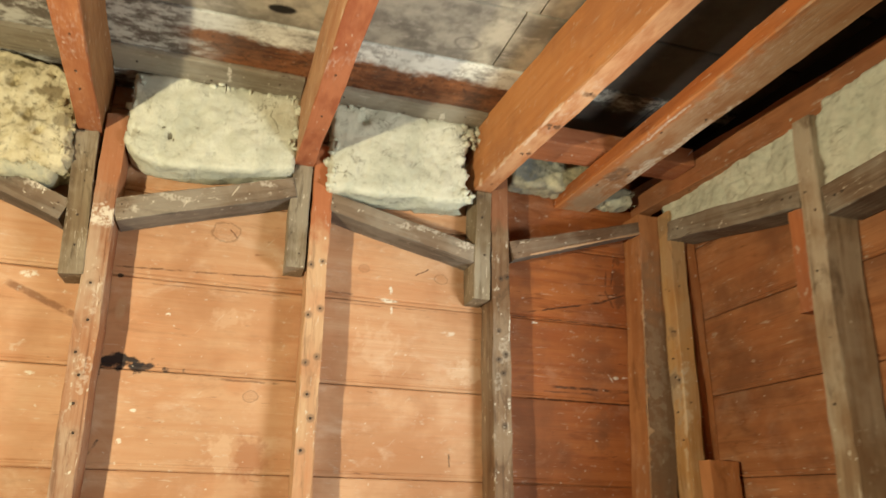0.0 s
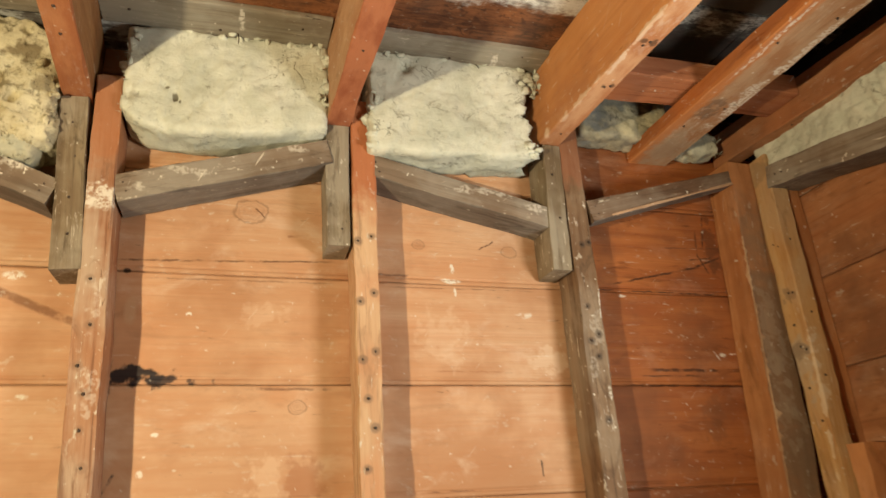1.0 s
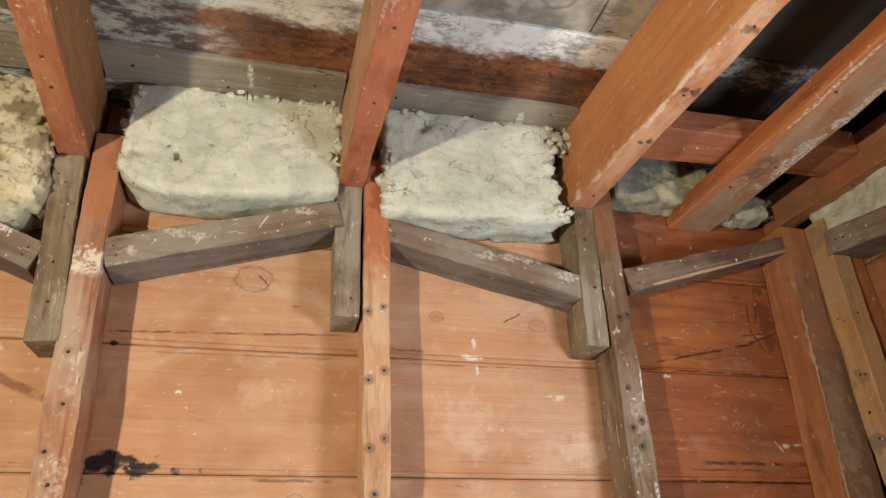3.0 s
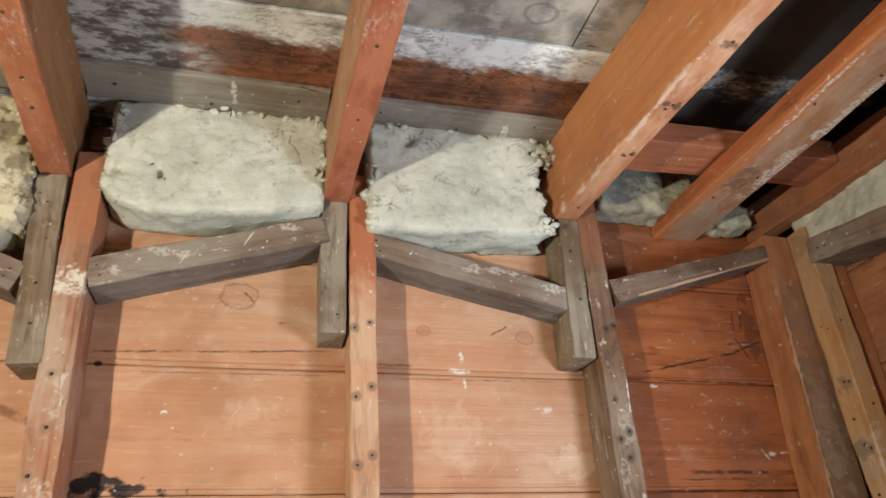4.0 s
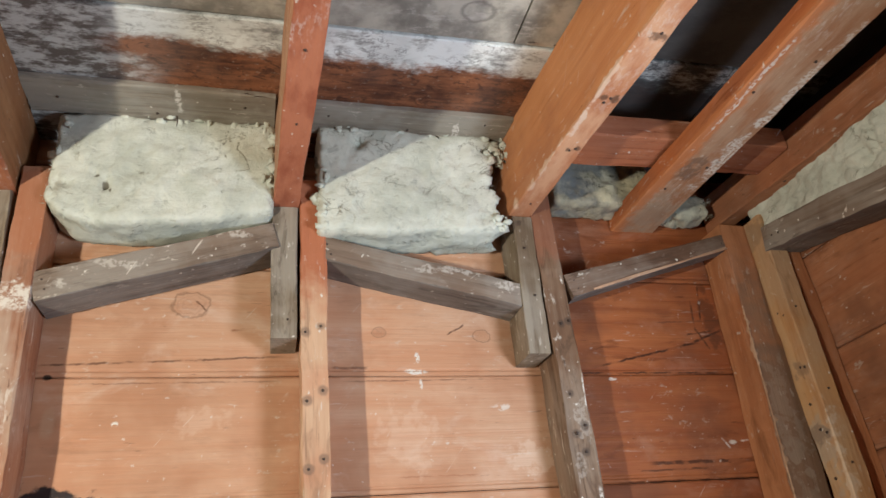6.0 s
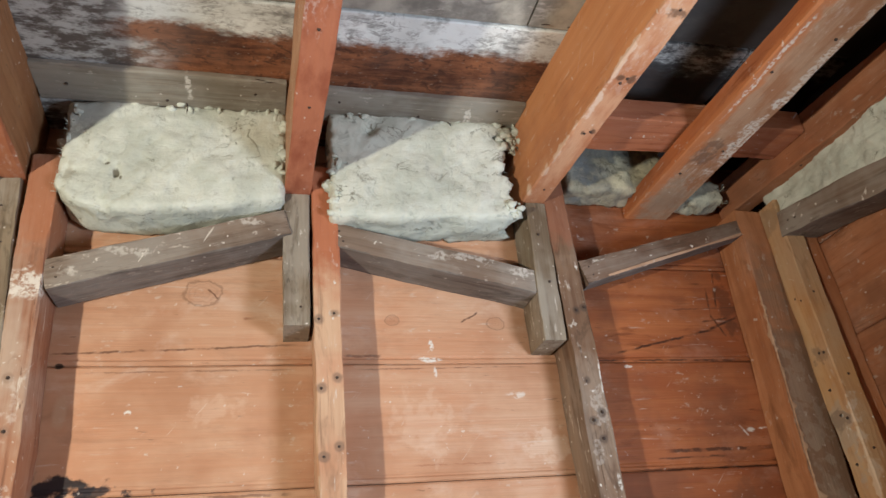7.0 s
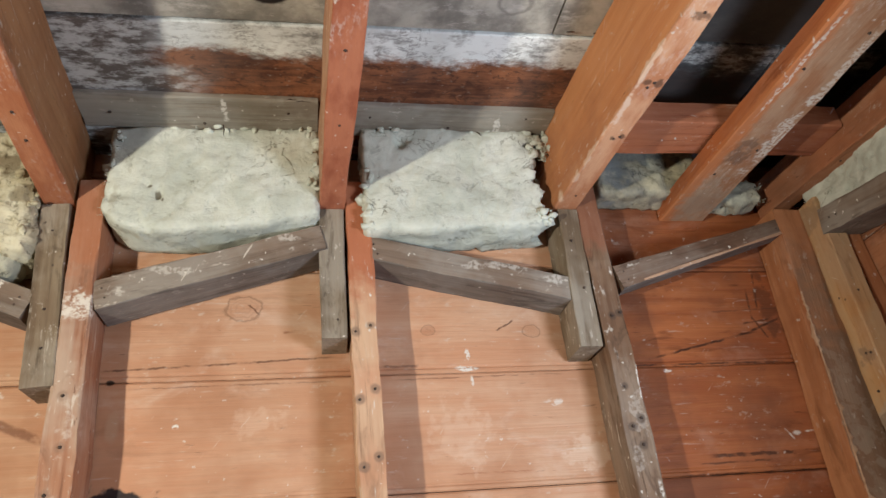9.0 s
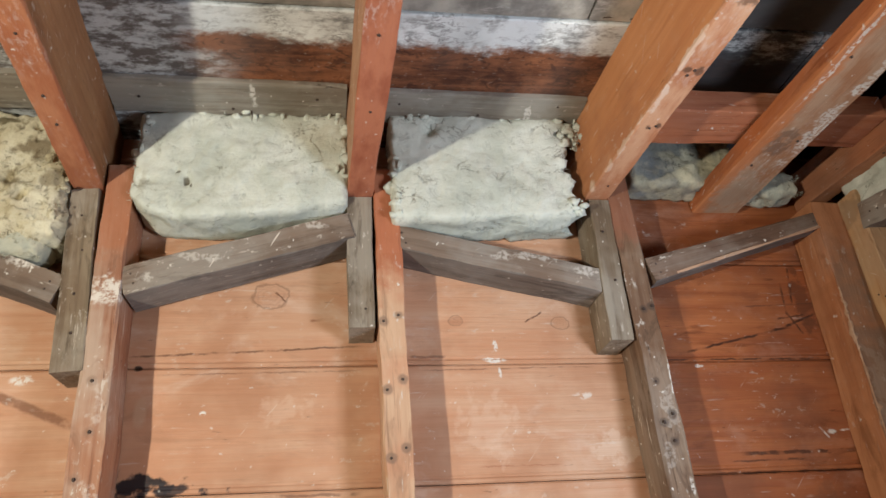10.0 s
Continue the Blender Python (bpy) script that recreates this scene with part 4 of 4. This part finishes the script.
# ---- insulation ----
def batt(name, lo, hi, material, label, seed, rough=0.007, corner=0.02, top_cut=None, low=None, pits=(), ragged=0.0, tufts=()):
    """A stuffed piece of glass-wool batting: a rounded block with lumps, creases and torn edges."""
    rng = random.Random(seed)
    lo, hi = Vector(lo), Vector(hi)
    size = hi - lo
    bm = bmesh.new()
    nx, ny, nz = max(8, int(size.x / 0.0055)), max(6, int(size.y / 0.009)), max(8, int(size.z / 0.0055))
    verts = {}

    def vert(i, j, k):
        key = (i, j, k)
        if key not in verts:
            verts[key] = bm.verts.new((i / nx, j / ny, k / nz))
        return verts[key]

    for i in range(nx):
        for k in range(nz):
            for j in (0, ny):
                bm.faces.new([vert(i, j, k), vert(i + 1, j, k), vert(i + 1, j, k + 1), vert(i, j, k + 1)])
    for i in range(nx):
        for j in range(ny):
            for k in (0, nz):
                bm.faces.new([vert(i, j, k), vert(i + 1, j, k), vert(i + 1, j + 1, k), vert(i, j + 1, k)])
    for j in range(ny):
        for k in range(nz):
            for i in (0, nx):
                bm.faces.new([vert(i, j, k), vert(i, j + 1, k), vert(i, j + 1, k + 1), vert(i, j, k + 1)])
    centre = (lo + hi) / 2
    for v in bm.verts:
        u = v.co.copy()
        p = Vector([lo[a] + u[a] * size[a] for a in range(3)])
        inner = Vector([min(max(p[a], lo[a] + corner), hi[a] - corner) for a in range(3)])
        d = p - inner
        if d.length > 1e-6:
            p = inner + d.normalized() * min(corner, max(abs(c) for c in d))
        out = (d.normalized() if d.length > 1e-6 else (p - centre).normalized())
        if low:
            p.z += low(u.x) * (1 - u.z)
        if top_cut:
            p.z -= top_cut(u.x) * u.z
        s = Vector((seed * 3.3, seed * 1.7, 0))
        lump = noise.noise(p * 13 + s) * 0.9 + noise.noise(p * 34 + s) * 0.45 + noise.noise(p * 95 + s) * 0.30 + noise.noise(p * 240 + s) * 0.12
        crease = abs(noise.noise(p * 19 + s * 2 + Vector((0, 0, noise.noise(p * 30) * 0.4))))
        crease = -max(0.0, 0.08 - crease) * 13 * max(0.0, noise.noise(p * 6 + s) + 0.25)
        p += out * rough * (lump + crease)
        edge = max(0.0, abs(u.x - 0.5) * 2 - 0.86) / 0.14
        if ragged and u.x > 0.5:
            p.x += ragged * edge * (noise.noise(Vector((p.z * 42, p.y * 30, seed))) + 0.6 * noise.noise(Vector((p.z * 130, p.y * 80, seed))))
        for c, r, depth in pits:
            q = Vector(((p.x - c[0]) / r, (p.z - c[1]) / (r * 1.3), 0)).length
            if q < 1 and u.y < 0.5:
                p.y += depth * (1 - q * q)
        v.co = p
    bmesh.ops.recalc_face_normals(bm, faces=bm.faces)
    for f in bm.faces:
        f.smooth = True
    ob = tagged(part(name, bm, material), label, "insulation", "insulation batts")
    for tx, tz, rx, rz, count in tufts:
        bm = bmesh.new()
        for t in range(count * 2):
            c = Vector((tx + rng.uniform(-rx, rx), lo.y + rng.uniform(-0.004, 0.022), tz + rng.uniform(-rz, rz)))
            r = 0.0014 + 0.006 * rng.random() ** 2
            sx, sz = rng.uniform(0.6, 1.7), rng.uniform(0.6, 1.7)
            for v in bmesh.ops.create_icosphere(bm, subdivisions=2, radius=r)["verts"]:
                q = v.co * 150 + Vector((t * 3.1, 0, 0))
                v.co = Vector((v.co.x * sx, v.co.y, v.co.z * sz)) * (1 + 0.8 * noise.noise(q) + 0.45 * noise.noise(q * 2.7)) + c
        for f in bm.faces:
            f.smooth = True
        tagged(part("torn_tuft", bm, material, ob), kind="stuff")
    # loose fibres along the front edges
    bm = bmesh.new()
    for t in range(280):
        side = rng.choice((0, 1, 2, 2))
        u = rng.random()
        if side == 2:
            p = Vector((lo.x + u * size.x, lo.y + rng.uniform(0, 0.02), lo.z + (low(u) if low else 0) + 0.002))
            d = Vector((rng.uniform(-0.6, 0.6), rng.uniform(-0.8, 0.2), rng.uniform(-1, 0.2)))
        else:
            p = Vector((lo.x + side * size.x + (0.004 if side == 0 else -0.004), lo.y + rng.uniform(0, 0.02), lo.z + 0.03 + u * (size.z - 0.04)))
            d = Vector((rng.uniform(-0.2, 1) * (1 if side else -1), rng.uniform(-0.8, 0.2), rng.uniform(-0.6, 0.6)))
        d = d.normalized() * rng.uniform(0.003, 0.009)
        w = Vector((rng.uniform(-1, 1), rng.uniform(-1, 1), rng.uniform(-1, 1))).normalized() * 0.0005
        bend = Vector((0, 0, rng.uniform(-0.003, 0.001)))
        a, b, c, e = (bm.verts.new(q) for q in (p - w, p + w, p + d * 0.6 + w * 0.7 + bend * 0.3, p + d * 0.6 - w * 0.7 + bend * 0.3))
        f = bm.verts.new(p + d + bend)
        bm.faces.new((a, b, c, e))
        bm.faces.new((e, c, f))
    tagged(part("loose_fibre", bm, material, ob), kind="stuff")
    return ob


batt("insulation_batt", (-0.224, 1.262, 2.180), (0.112, 1.35, 2.384), batt_white, "off-white glass-wool batt stuffed above the blocking", 1, corner=0.012, ragged=0.004,
     low=lambda u: 0.026 * max(0, (u - 0.35) / 0.65) ** 1.5 + 0.035 * (max(0, 0.22 - u) / 0.22) ** 2, pits=(((-0.156, 2.263), 0.006, 0.007), ((-0.140, 2.245), 0.008, 0.009), ((-0.143, 2.258), 0.005, 0.006)),
     tufts=((0.104, 2.31, 0.008, 0.06, 34), (-0.212, 2.34, 0.010, 0.04, 14), (0.0, 2.378, 0.10, 0.004, 22), (-0.13, 2.379, 0.06, 0.004, 5), (0.075, 2.379, 0.02, 0.004, 3)))
batt("insulation_batt", (0.186, 1.258, 2.176), (0.494, 1.35, 2.384), batt_white, "off-white glass-wool batt with a torn ragged side", 2, corner=0.008, rough=0.0075,
     low=lambda u: 0.012 * max(0, u - 0.4), ragged=0.026, tufts=((0.512, 2.352, 0.026, 0.03, 50), (0.494, 2.205, 0.016, 0.014, 16), (0.192, 2.24, 0.007, 0.06, 22), (0.35, 2.378, 0.13, 0.005, 26)), pits=(((0.255, 2.352), 0.012, 0.012),))
batt("insulation_batt", (-0.60, 1.256, 2.14), (-0.312, 1.35, 2.384), batt_yellow, "yellowed crumbling glass-wool batt above the blocking", 3, corner=0.016, rough=0.014,
     top_cut=lambda u: 0.05 * max(0, u - 0.6) / 0.4, ragged=0.008, tufts=((-0.325, 2.25, 0.015, 0.08, 14),), pits=(((-0.40, 2.25), 0.010, 0.02), ((-0.372, 2.215), 0.012, 0.022), ((-0.43, 2.31), 0.012, 0.02), ((-0.365, 2.34), 0.010, 0.02)))
batt("insulation_scrap", (-0.47, 1.262, 2.118), (-0.335, 1.34, 2.178), batt_grey, "grey scrap of batting lying on the blocking", 4, corner=0.02, rough=0.01)
batt("insulation_batt", (0.626, 1.286, 2.266), (0.83, 1.35, 2.384), batt_dim, "yellow-grey batt behind the header block, upper part soiled and shade-darkened", 5, corner=0.008, rough=0.009, ragged=0.01)
batt("insulation_scrap", (0.85, 1.285, 2.248), (0.955, 1.345, 2.295), batt_grey, "dark torn scrap of batting in the corner", 6, corner=0.014, rough=0.014)


def side_batt(y0, y1, z0, z1, seed, low):
    ob = batt("insulation_batt", (0, 0, 0), (y1 - y0, 0.06, z1 - z0), batt_white, "pale glass-wool batt above the side wall's blocking", seed, corner=0.010, rough=0.010, low=low)
    ob.matrix_world = Matrix.Translation((1.018, y1, z0)) @ Matrix.Rotation(radians(-90), 4, "Z")
    return ob


side_batt(0.835, 1.265, 2.110, 2.268, 7, lambda u: 0.075 * (1 - u))
side_batt(0.36, 0.79, 2.085, 2.268, 8, lambda u: 0.0)

# ---- sheathing boards, last ----
TILT = 0.018
ALONG, UP = Vector((1, 0, -TILT)).normalized(), Vector((TILT, 0, 1)).normalized()
FOOT = Vector((0.2, BACK, 0))
planks(wall_north, FOOT + ALONG * (X0 - 0.2), ALONG, UP, 0.589 - X0, EDGES, 0.02, sheathing)
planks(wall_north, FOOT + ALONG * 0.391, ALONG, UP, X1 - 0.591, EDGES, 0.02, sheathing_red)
ALONG, UP = Vector((0, -1, 0.03)).normalized(), Vector((0, 0.03, 1)).normalized()
planks(wall_east, (X1, BACK, 0), ALONG, UP, BACK - Y0, SIDE_EDGES, 0.02, sheathing_dark)
